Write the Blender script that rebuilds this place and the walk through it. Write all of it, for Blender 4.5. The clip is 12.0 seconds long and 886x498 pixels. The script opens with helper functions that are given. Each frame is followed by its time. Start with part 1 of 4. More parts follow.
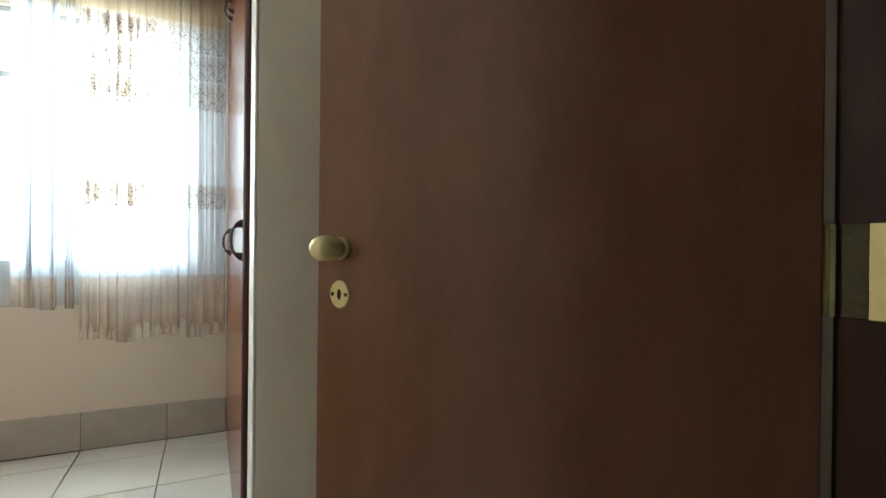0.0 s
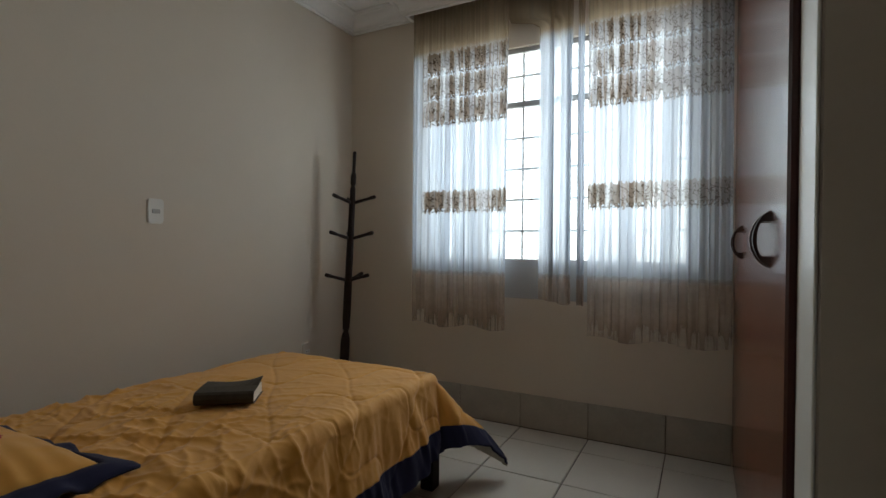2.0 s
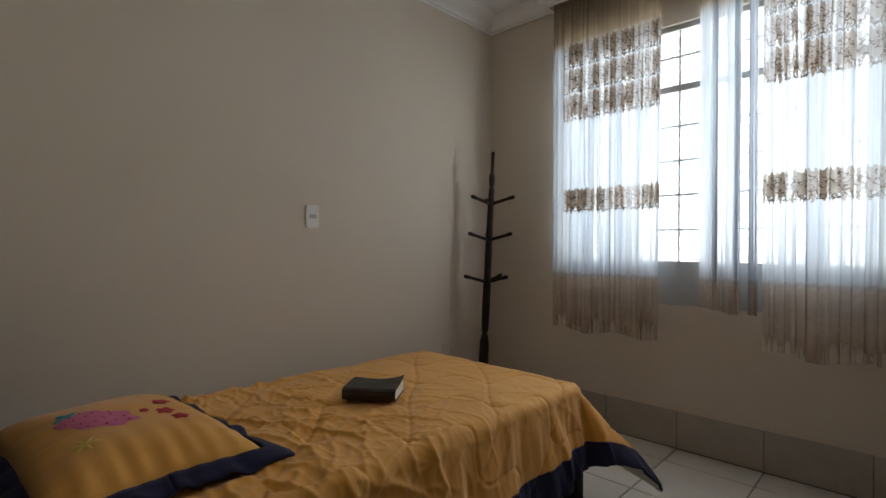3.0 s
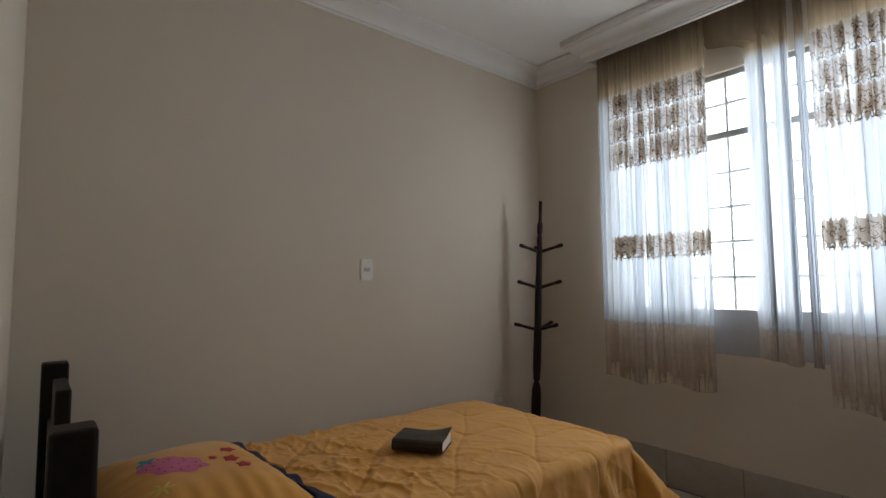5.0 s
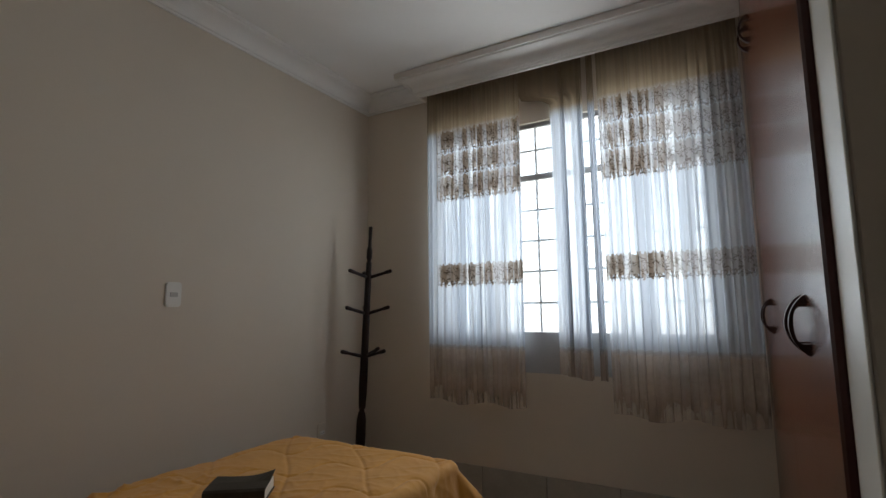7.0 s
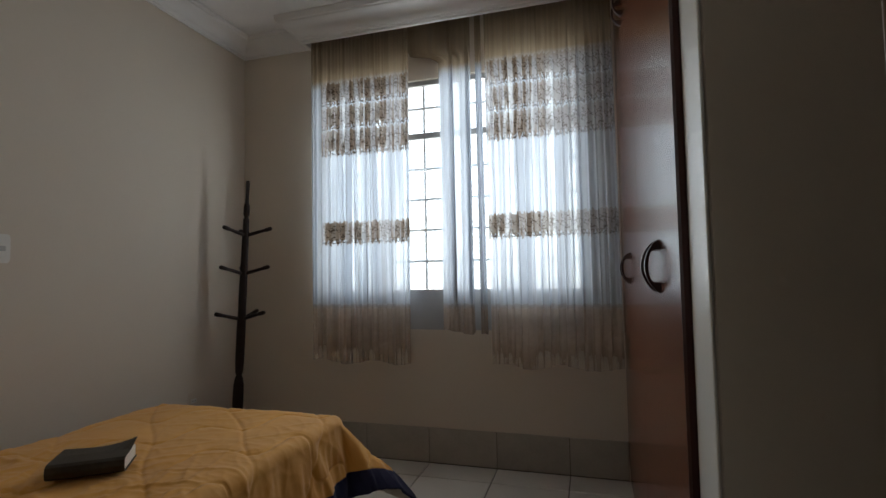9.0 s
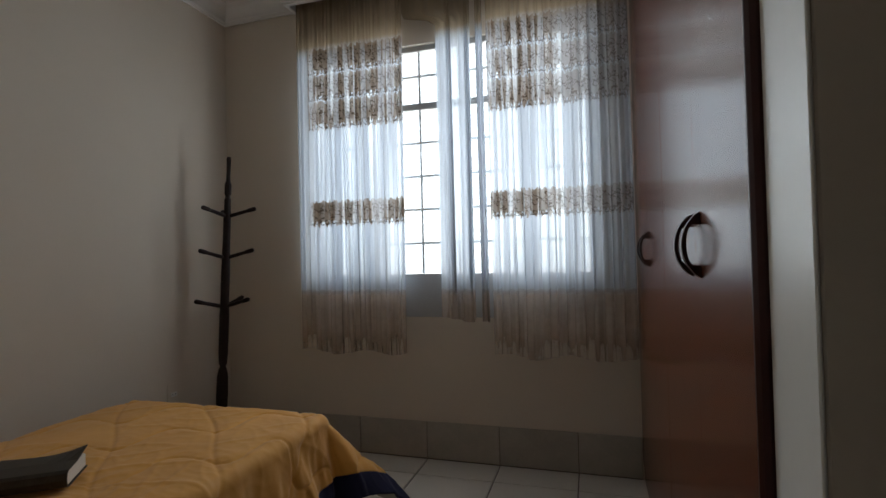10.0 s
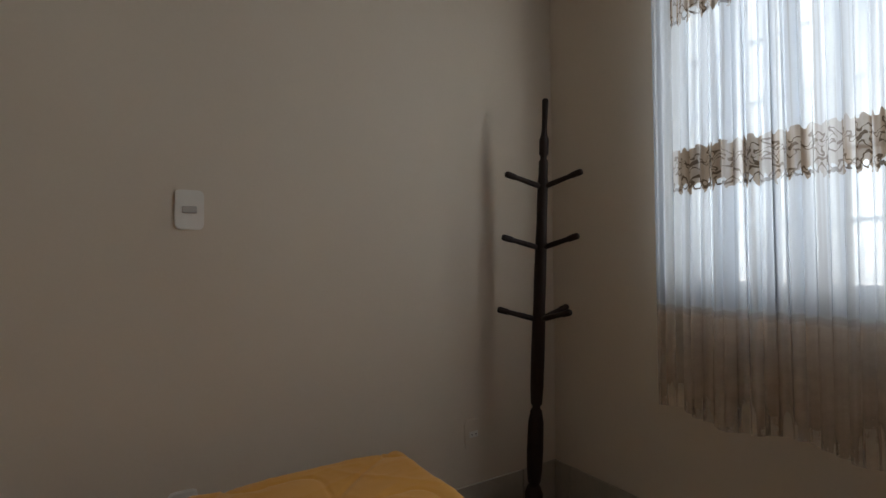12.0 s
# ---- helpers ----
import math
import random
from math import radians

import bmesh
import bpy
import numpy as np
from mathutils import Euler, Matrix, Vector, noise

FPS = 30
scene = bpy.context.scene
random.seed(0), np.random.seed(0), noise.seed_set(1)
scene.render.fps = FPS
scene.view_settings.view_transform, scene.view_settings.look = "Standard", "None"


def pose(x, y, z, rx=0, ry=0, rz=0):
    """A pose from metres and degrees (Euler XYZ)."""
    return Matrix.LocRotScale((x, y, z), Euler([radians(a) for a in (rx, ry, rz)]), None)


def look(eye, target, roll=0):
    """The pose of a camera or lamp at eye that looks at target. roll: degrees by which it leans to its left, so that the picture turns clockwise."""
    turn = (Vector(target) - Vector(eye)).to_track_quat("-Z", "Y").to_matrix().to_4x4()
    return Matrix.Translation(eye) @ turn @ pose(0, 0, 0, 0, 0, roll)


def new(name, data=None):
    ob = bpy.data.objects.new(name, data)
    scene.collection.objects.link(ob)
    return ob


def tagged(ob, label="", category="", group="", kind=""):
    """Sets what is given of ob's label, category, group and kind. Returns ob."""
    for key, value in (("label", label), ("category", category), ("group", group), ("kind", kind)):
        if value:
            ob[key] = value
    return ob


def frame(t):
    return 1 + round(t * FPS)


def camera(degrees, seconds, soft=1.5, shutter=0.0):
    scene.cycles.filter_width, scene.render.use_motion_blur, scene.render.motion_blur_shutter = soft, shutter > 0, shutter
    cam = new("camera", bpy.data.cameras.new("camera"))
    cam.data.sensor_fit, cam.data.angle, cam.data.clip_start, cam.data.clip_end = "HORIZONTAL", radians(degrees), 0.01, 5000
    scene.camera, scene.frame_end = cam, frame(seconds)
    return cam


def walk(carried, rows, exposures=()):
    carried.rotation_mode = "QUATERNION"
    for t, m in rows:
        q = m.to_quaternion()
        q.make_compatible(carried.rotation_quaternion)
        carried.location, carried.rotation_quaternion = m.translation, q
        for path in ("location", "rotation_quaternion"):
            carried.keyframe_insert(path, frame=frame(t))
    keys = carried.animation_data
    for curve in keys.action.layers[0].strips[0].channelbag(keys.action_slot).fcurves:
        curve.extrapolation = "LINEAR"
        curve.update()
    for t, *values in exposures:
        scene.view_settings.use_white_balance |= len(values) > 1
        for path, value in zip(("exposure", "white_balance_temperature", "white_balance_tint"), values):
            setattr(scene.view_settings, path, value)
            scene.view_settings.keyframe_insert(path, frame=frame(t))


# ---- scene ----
cam = camera(83.8, 12.0)

PATH = [
    (0, (-0.271, -0.129, 1.095), (0.584, 1.679, 1.09), 0.6),
    (0.5, (-0.283, -0.024, 1.094), (0.077, 1.943, 1.088), 0.6),
    (1, (-0.273, 0.08, 1.087), (-0.394, 2.077, 1.079), 0.8),
    (1.5, (-0.278, 0.147, 1.088), (-0.835, 2.068, 1.073), 0.5),
    (2, (-0.319, 0.197, 1.093), (-1.249, 1.967, 1.076), 0.5),
    (2.5, (-0.351, 0.237, 1.087), (-1.554, 1.835, 1.071), 0.3),
    (3, (-0.357, 0.257, 1.098), (-1.741, 1.7, 1.079), 0.2),
    (3.5, (-0.354, 0.254, 1.113), (-1.86, 1.57, 1.106), 0.1),
    (5.5, (-0.24, 0.222, 1.164), (-1.747, 1.52, 1.363), -0.6),
    (6, (-0.269, 0.215, 1.159), (-1.602, 1.689, 1.386), -0.6),
    (6.5, (-0.313, 0.209, 1.166), (-1.454, 1.835, 1.4), -0.6),
    (7, (-0.334, 0.218, 1.163), (-1.313, 1.945, 1.397), -0.7),
    (7.5, (-0.344, 0.23, 1.148), (-1.185, 2.03, 1.375), -0.8),
    (9.5, (-0.353, 0.25, 1.1), (-0.894, 2.175, 1.159), -1.2),
    (10, (-0.394, 0.465, 1.1), (-0.966, 2.381, 1.134), -1.4),
    (10.5, (-0.464, 0.714, 1.1), (-1.166, 2.586, 1.125), -1.3),
    (11, (-0.622, 1.025, 1.078), (-1.606, 2.765, 1.124), -1.1),
    (11.5, (-0.775, 1.31, 1.087), (-2.129, 2.781, 1.14), -0.8),
    (12, (-0.961, 1.47, 1.086), (-2.658, 2.527, 1.129), -0.5),
]
EXPOSURE = [(0, 4.25, 6150, 0), (0.5, 3.08, 6080, 1), (1, 2.14, 6300, 3), (1.5, 2.04, 6350, 6), (2.5, 2.10, 6500, 9), (3.5, 2.42, 6600, 12), (5.5, 2.19, 6480, 12),
            (6.5, 1.90, 6450, 12), (7.5, 1.83, 6450, 12), (9.5, 1.86, 6400, 11), (10.5, 1.57, 6350, 12), (11.5, 1.34, 6300, 11), (12, 1.86, 6800, 13)]
walk(cam, [(t, look(e, g, r)) for t, e, g, r in PATH], EXPOSURE)

# ---- light ----
world = bpy.data.worlds.new("world")
scene.world = world
world.use_nodes = True
wn = world.node_tree
sky = wn.nodes.new("ShaderNodeTexSky")
sky.sky_type, sky.sun_disc = "NISHITA", False
sky.sun_elevation, sky.sun_rotation = radians(55), radians(200)
sky.dust_density, sky.ozone_density = 1.5, 0.6
haze = wn.nodes.new("ShaderNodeHueSaturation")
haze.inputs["Saturation"].default_value = 0.65
wn.links.new(sky.outputs[0], haze.inputs["Color"])
wn.links.new(haze.outputs[0], wn.nodes["Background"].inputs[0])
wn.nodes["Background"].inputs[1].default_value = 0.14

sun_data = bpy.data.lights.new("sun", "SUN")
sun_data.energy, sun_data.angle, sun_data.color = 3.0, radians(0.5), (1, 0.95, 0.87)
sun = new("sun", sun_data)
sun.matrix_world = look((0, 0, 8), (-0.2, 0.55, 6.9))

# sky light in the window opening
WIN = (-1.99, -0.33, 1.01, 2.29)          # x0, x1, z0, z1
lamp_data = bpy.data.lights.new("window_daylight", "AREA")
lamp_data.shape, lamp_data.size, lamp_data.size_y = "RECTANGLE", WIN[1] - WIN[0] - 0.02, WIN[3] - WIN[2] - 0.02
lamp_data.energy, lamp_data.color = 14.8, (0.95, 0.98, 0.96)
lamp = new("window_daylight", lamp_data)
lamp.matrix_world = look(((WIN[0] + WIN[1]) / 2, 3.19, (WIN[2] + WIN[3]) / 2), ((WIN[0] + WIN[1]) / 2, 2, (WIN[2] + WIN[3]) / 2))


# ---- materials ----
def node(nt, kind, **values):
    n = nt.nodes.new(kind)
    for key, value in values.items():
        n.inputs[key].default_value = value
    return n


def math_node(nt, op, a, b=None, clamp=False):
    n = nt.nodes.new("ShaderNodeMath")
    n.operation, n.use_clamp = op, clamp
    for i, v in enumerate((a, b)):
        if v is None:
            continue
        if isinstance(v, (int, float)):
            n.inputs[i].default_value = v
        else:
            nt.links.new(v, n.inputs[i])
    return n.outputs[0]


def mix_colour(nt, fac, a, b):
    n = nt.nodes.new("ShaderNodeMix")
    n.data_type = "RGBA"
    for i, v in ((0, fac), (6, a), (7, b)):
        if isinstance(v, (int, float)):
            n.inputs[i].default_value = v
        elif isinstance(v, tuple):
            n.inputs[i].default_value = (*v, 1)
        else:
            nt.links.new(v, n.inputs[i])
    return n.outputs[2]


def surface(name, a, b, scale=6.0, stretch=(1, 1, 1), rough=0.6, rough_var=0.1, metal=0.0, fine=120.0,
            bump=0.15, depth=0.001, coat=0.0, sheen=0.0, piece=0.0, specular=0.5):
    """Two-scale surface: broad variation between colours a and b, fine grain in colour and relief."""
    m = bpy.data.materials.new(name)
    m.use_nodes = True
    nt = m.node_tree
    bsdf = nt.nodes["Principled BSDF"]
    tc = nt.nodes.new("ShaderNodeTexCoord")
    mp = nt.nodes.new("ShaderNodeMapping")
    mp.inputs["Scale"].default_value = stretch
    nt.links.new(tc.outputs["Object"], mp.inputs[0])
    broad = node(nt, "ShaderNodeTexNoise", Scale=scale, Detail=6.0, Roughness=0.6)
    grain = node(nt, "ShaderNodeTexNoise", Scale=fine, Detail=4.0, Roughness=0.6)
    for n in (broad, grain):
        nt.links.new(mp.outputs[0], n.inputs["Vector"])
    f = math_node(nt, "ADD", math_node(nt, "MULTIPLY", broad.outputs[0], 0.75), math_node(nt, "MULTIPLY", grain.outputs[0], 0.25))
    f = math_node(nt, "MULTIPLY_ADD", f, 2.6)
    f.node.inputs[2].default_value = -0.8
    f.node.use_clamp = True
    col = mix_colour(nt, f, a, b)
    if piece:
        info = nt.nodes.new("ShaderNodeObjectInfo")
        hsv = nt.nodes.new("ShaderNodeHueSaturation")
        v = math_node(nt, "MULTIPLY_ADD", info.outputs["Random"], piece)
        v.node.inputs[2].default_value = 1 - piece / 2
        nt.links.new(v, hsv.inputs["Value"])
        nt.links.new(col, hsv.inputs["Color"])
        col = hsv.outputs[0]
    nt.links.new(col, bsdf.inputs["Base Color"])
    r = math_node(nt, "MULTIPLY_ADD", broad.outputs[0], rough_var * 2)
    r.node.inputs[2].default_value = rough - rough_var
    nt.links.new(r, bsdf.inputs["Roughness"])
    bsdf.inputs["Metallic"].default_value = metal
    bsdf.inputs["Specular IOR Level"].default_value = specular
    bsdf.inputs["Coat Weight"].default_value = coat
    bsdf.inputs["Coat Roughness"].default_value = 0.12
    bsdf.inputs["Sheen Weight"].default_value = sheen
    if bump:
        bp = node(nt, "ShaderNodeBump", Strength=bump, Distance=depth)
        nt.links.new(grain.outputs[0], bp.inputs["Height"])
        nt.links.new(bp.outputs[0], bsdf.inputs["Normal"])
    return m


PAINT = surface("wall_paint", (0.645, 0.575, 0.485), (0.685, 0.615, 0.52), 1.5, rough=0.75, fine=90, bump=0.25, depth=0.002)
WHITE = surface("ceiling_paint", (0.79, 0.78, 0.76), (0.84, 0.83, 0.81), 2.0, rough=0.8, fine=70, bump=0.2, depth=0.002)
GLOSSWHITE = surface("gloss_white_paint", (0.80, 0.80, 0.76), (0.85, 0.85, 0.81), 3.0, rough=0.32, rough_var=0.02, fine=60, bump=0.02, depth=0.0005)
PLASTER = surface("cornice_plaster", (0.78, 0.77, 0.75), (0.83, 0.82, 0.80), 4.0, rough=0.7, fine=150, bump=0.1)
TILE = surface("floor_tile", (0.58, 0.545, 0.49), (0.64, 0.605, 0.545), 4.0, rough=0.34, rough_var=0.05, fine=60, bump=0.03, piece=0.08)
SKIRT = surface("skirting_tile", (0.36, 0.33, 0.28), (0.46, 0.42, 0.36), 7.0, rough=0.35, rough_var=0.12, fine=60, bump=0.06, piece=0.12)
GROUT = surface("grout", (0.14, 0.125, 0.105), (0.21, 0.185, 0.155), 9.0, rough=0.9, fine=200, bump=0.4)
CHERRY = surface("cherry_veneer", (0.125, 0.032, 0.014), (0.19, 0.055, 0.024), 3.0, (9, 9, 0.55), rough=0.19, rough_var=0.03, fine=34, bump=0.012, specular=0.5)
MAHOGANY = surface("dark_mahogany", (0.032, 0.008, 0.008), (0.055, 0.014, 0.013), 4.0, (8, 8, 0.8), rough=0.38, rough_var=0.05, fine=60, bump=0.06, specular=0.3)
HANDLE = surface("dark_handle_wood", (0.020, 0.009, 0.007), (0.035, 0.015, 0.011), 20.0, rough=0.32, rough_var=0.05, fine=200, bump=0.05)
DOORWOOD = surface("door_veneer", (0.130, 0.054, 0.029), (0.205, 0.094, 0.052), 2.4, (4, 4, 1.6), rough=0.38, rough_var=0.08, fine=26, bump=0.08)
RACKWOOD = surface("ebonised_wood", (0.012, 0.007, 0.006), (0.026, 0.014, 0.011), 14.0, (1, 1, 0.4), rough=0.5, rough_var=0.08, fine=120, bump=0.1, specular=0.25)
BEDWOOD = surface("bed_dark_wood", (0.007, 0.005, 0.004), (0.018, 0.012, 0.009), 9.0, rough=0.5, rough_var=0.1, fine=140, bump=0.15, specular=0.25)
BRASS = surface("satin_brass", (0.68, 0.60, 0.30), (0.80, 0.73, 0.42), 30.0, rough=0.22, rough_var=0.04, metal=0.5, fine=300, bump=0.05)
BRASSDARK = surface("tarnished_brass", (0.30, 0.24, 0.10), (0.46, 0.38, 0.18), 40.0, rough=0.45, rough_var=0.1, metal=0.8, fine=300, bump=0.1)
BLACKBRASS = surface("black_brass", (0.05, 0.045, 0.025), (0.11, 0.10, 0.06), 60.0, (1, 1, 3), rough=0.5, rough_var=0.1, metal=0.6, fine=300, bump=0.2)
HOLE = surface("dark_hole", (0.01, 0.009, 0.008), (0.015, 0.013, 0.011), 30.0, rough=0.8, bump=0)
GOLD = surface("gold_quilt_cotton", (0.67, 0.305, 0.040), (0.79, 0.39, 0.064), 5.0, rough=0.72, rough_var=0.06, fine=420, bump=0.3, depth=0.0008, sheen=0.25)
NAVY = surface("navy_cotton", (0.009, 0.010, 0.036), (0.017, 0.019, 0.062), 6.0, rough=0.85, rough_var=0.06, fine=420, bump=0.3, depth=0.0008, sheen=0.05, specular=0.3)
LINING = surface("pale_lining", (0.55, 0.50, 0.42), (0.62, 0.57, 0.48), 8.0, rough=0.85, fine=400, bump=0.2)
PINK = surface("pink_applique", (0.62, 0.15, 0.28), (0.72, 0.21, 0.36), 20.0, rough=0.8, fine=400, bump=0.3)
RED = surface("red_applique", (0.42, 0.03, 0.04), (0.52, 0.05, 0.06), 20.0, rough=0.8, fine=400, bump=0.3)
TEAL = surface("teal_applique", (0.06, 0.30, 0.42), (0.10, 0.38, 0.50), 20.0, rough=0.8, fine=400, bump=0.3)
LEMON = surface("yellow_thread", (0.72, 0.50, 0.10), (0.80, 0.60, 0.16), 20.0, rough=0.8, fine=400, bump=0.3)
LEATHER = surface("black_book_cover", (0.022, 0.018, 0.013), (0.060, 0.049, 0.036), 25.0, rough=0.5, rough_var=0.1, fine=260, bump=0.4, specular=0.35)
PAGES = surface("book_pages", (0.66, 0.62, 0.54), (0.78, 0.75, 0.68), 8.0, (1, 1, 60), rough=0.85, fine=200, bump=0.3)
PLASTIC = surface("white_plastic", (0.72, 0.71, 0.67), (0.78, 0.77, 0.73), 12.0, rough=0.4, rough_var=0.04, fine=200, bump=0.02)
GREYPLASTIC = surface("grey_plastic", (0.42, 0.41, 0.40), (0.48, 0.47, 0.45), 12.0, rough=0.4, fine=200, bump=0.02)
STEEL = surface("grey_painted_steel", (0.24, 0.235, 0.225), (0.31, 0.305, 0.29), 6.0, rough=0.5, fine=120, bump=0.1)
PALESTEEL = surface("pale_grey_steel", (0.36, 0.365, 0.37), (0.43, 0.435, 0.44), 6.0, rough=0.5, fine=120, bump=0.1)
# bars paler than the frame's steel: window glare put into their colour
BARGLARE = surface("glare_pale_steel", (0.55, 0.56, 0.57), (0.62, 0.63, 0.64), 6.0, rough=0.45, fine=120, bump=0.05)
CONCRETE = surface("outdoor_ground", (0.40, 0.39, 0.37), (0.50, 0.49, 0.46), 0.6, rough=0.9, fine=30, bump=0.3)
RENDERED = surface("outside_render", (0.50, 0.48, 0.44), (0.58, 0.56, 0.51), 1.0, rough=0.9, fine=60, bump=0.3)


def glass_material():
    """Figured glass: half clear, half scattering, with a fine rolled pattern."""
    m = bpy.data.materials.new("window_glass")
    m.use_nodes = True
    nt = m.node_tree
    nt.nodes.remove(nt.nodes["Principled BSDF"])
    clear = node(nt, "ShaderNodeBsdfTransparent", Color=(0.96, 0.98, 0.97, 1))
    milky = node(nt, "ShaderNodeBsdfTranslucent", Color=(0.30, 0.325, 0.34, 1))
    gloss = node(nt, "ShaderNodeBsdfGlossy", Roughness=0.06)
    fres = node(nt, "ShaderNodeFresnel", IOR=1.45)
    tc = nt.nodes.new("ShaderNodeTexCoord")
    figure = node(nt, "ShaderNodeTexVoronoi", Scale=70.0)
    nt.links.new(tc.outputs["Object"], figure.inputs["Vector"])
    share = math_node(nt, "MULTIPLY_ADD", figure.outputs["Distance"], 0.5)
    share.node.inputs[2].default_value = 0.30
    body, mx = nt.nodes.new("ShaderNodeMixShader"), nt.nodes.new("ShaderNodeMixShader")
    nt.links.new(share, body.inputs[0])
    nt.links.new(clear.outputs[0], body.inputs[1])
    nt.links.new(milky.outputs[0], body.inputs[2])
    nt.links.new(fres.outputs[0], mx.inputs[0])
    nt.links.new(body.outputs[0], mx.inputs[1])
    nt.links.new(gloss.outputs[0], mx.inputs[2])
    nt.links.new(mx.outputs[0], nt.nodes["Material Output"].inputs[0])
    return m


GLASS = glass_material()


PETAL = 0.105                                   # width of one lace flower along the cloth


def voile_material(name, lace, start=0.0, loose=99.0):
    """Sheer curtain: cream hem, heading darkened for shade, white middle with painted fold shade, bands of brown lace.
    UV is metres along the cloth and height.
    """
    m = bpy.data.materials.new(name)
    m.use_nodes = True
    nt = m.node_tree
    nt.nodes.remove(nt.nodes["Principled BSDF"])
    uv = nt.nodes.new("ShaderNodeUVMap")
    sep = nt.nodes.new("ShaderNodeSeparateXYZ")
    nt.links.new(uv.outputs[0], sep.inputs[0])
    u, z = sep.outputs[0], sep.outputs[1]

    def step(lo, hi, source=None):
        n = nt.nodes.new("ShaderNodeMapRange")
        n.interpolation_type = "SMOOTHSTEP"
        nt.links.new(z if source is None else source, n.inputs[0])
        n.inputs[1].default_value, n.inputs[2].default_value = lo, hi
        return n.outputs[0]

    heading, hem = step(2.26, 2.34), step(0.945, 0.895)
    cream = math_node(nt, "MAXIMUM", heading, hem)
    weave = node(nt, "ShaderNodeTexNoise", Scale=260.0, Detail=2.0)
    nt.links.new(uv.outputs[0], weave.inputs["Vector"])
    slub = node(nt, "ShaderNodeTexNoise", Scale=9.0, Detail=4.0)
    nt.links.new(uv.outputs[0], slub.inputs["Vector"])
    colour = mix_colour(nt, hem, (0.57, 0.635, 0.715), (0.57, 0.47, 0.385))
    # heading cream darkened in its colour for the shade above the window
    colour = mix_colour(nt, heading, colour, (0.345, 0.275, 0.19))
    see = math_node(nt, "MULTIPLY_ADD", hem, 0.22)
    see.node.inputs[2].default_value = 0.115 if lace else 0.15
    see = math_node(nt, "ADD", see, math_node(nt, "MULTIPLY", step(0.76, 0.585), 0.34))   # the hem frays out thin
    see = math_node(nt, "ADD", see, math_node(nt, "MULTIPLY", math_node(nt, "SUBTRACT", slub.outputs[0], 0.5), 0.2))
    mottle = node(nt, "ShaderNodeTexNoise", Scale=38.0, Detail=3.0)
    nt.links.new(uv.outputs[0], mottle.inputs["Vector"])
    woven = math_node(nt, "MULTIPLY", math_node(nt, "SUBTRACT", mottle.outputs[0], 0.5), math_node(nt, "MULTIPLY", hem, 0.22))
    see = math_node(nt, "ADD", see, woven)
    # vertical fold streaks painted into the cloth's transparency and colour
    fold_map = nt.nodes.new("ShaderNodeMapping")
    fold_map.inputs["Scale"].default_value = (29, 0.35, 1)
    nt.links.new(uv.outputs[0], fold_map.inputs[0])
    strength = math_node(nt, "MULTIPLY_ADD", cream, -0.26)
    strength.node.inputs[2].default_value = 0.44
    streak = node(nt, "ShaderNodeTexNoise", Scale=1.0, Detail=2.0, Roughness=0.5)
    nt.links.new(fold_map.outputs[0], streak.inputs["Vector"])
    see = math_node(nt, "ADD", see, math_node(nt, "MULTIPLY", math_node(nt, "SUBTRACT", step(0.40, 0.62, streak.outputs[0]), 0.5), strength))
    # grey shade of overlapping folds, mixed into the colour
    fold_shade = math_node(nt, "MULTIPLY", math_node(nt, "SUBTRACT", 1.0, step(0.40, 0.62, streak.outputs[0])), 0.45)
    colour = mix_colour(nt, math_node(nt, "MULTIPLY", fold_shade, math_node(nt, "SUBTRACT", 1.0, cream)), colour, (0.33, 0.365, 0.425))
    # thin crease lines, their shade painted by darker colour and less transparency
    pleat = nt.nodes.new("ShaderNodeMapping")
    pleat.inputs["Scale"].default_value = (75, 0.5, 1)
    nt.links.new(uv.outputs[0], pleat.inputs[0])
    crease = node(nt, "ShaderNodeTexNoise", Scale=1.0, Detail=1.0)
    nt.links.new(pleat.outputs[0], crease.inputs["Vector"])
    crease_shade = math_node(nt, "MULTIPLY", step(0.57, 0.66, crease.outputs[0]), math_node(nt, "SUBTRACT", 1.0, math_node(nt, "MULTIPLY", cream, 0.8)))
    see = math_node(nt, "MULTIPLY", see, math_node(nt, "SUBTRACT", 1.0, math_node(nt, "MULTIPLY", crease_shade, 0.6)))
    colour = mix_colour(nt, math_node(nt, "MULTIPLY", crease_shade, 0.5), colour, (0.30, 0.31, 0.33))
    if lace:
        warp = node(nt, "ShaderNodeTexNoise", Scale=26.0, Detail=2.0)
        nt.links.new(uv.outputs[0], warp.inputs["Vector"])
        wsep = nt.nodes.new("ShaderNodeSeparateColor")
        nt.links.new(warp.outputs["Color"], wsep.inputs[0])
        wu, wz = (math_node(nt, "SUBTRACT", wsep.outputs[k], 0.5) for k in (0, 1))
        uu = math_node(nt, "ADD", u, math_node(nt, "MULTIPLY", wu, 0.05))
        cycle = math_node(nt, "MULTIPLY", uu, 1 / PETAL)
        wave = math_node(nt, "SINE", math_node(nt, "MULTIPLY", cycle, 2 * math.pi))
        wave3 = math_node(nt, "SINE", math_node(nt, "MULTIPLY", cycle, 6 * math.pi))
        zz = math_node(nt, "ADD", z, math_node(nt, "MULTIPLY", wz, 0.022))
        zz = math_node(nt, "ADD", zz, math_node(nt, "MULTIPLY", wave3, 0.007))
        fall = net = None                                        # fall: 0 at a row's top, 1 at its foot
        for top, tall in ((2.310, 0.150), (2.158, 0.150), (2.006, 0.165), (1.432, 0.140)):
            run = math_node(nt, "MULTIPLY", math_node(nt, "SUBTRACT", top, zz), 1 / tall)
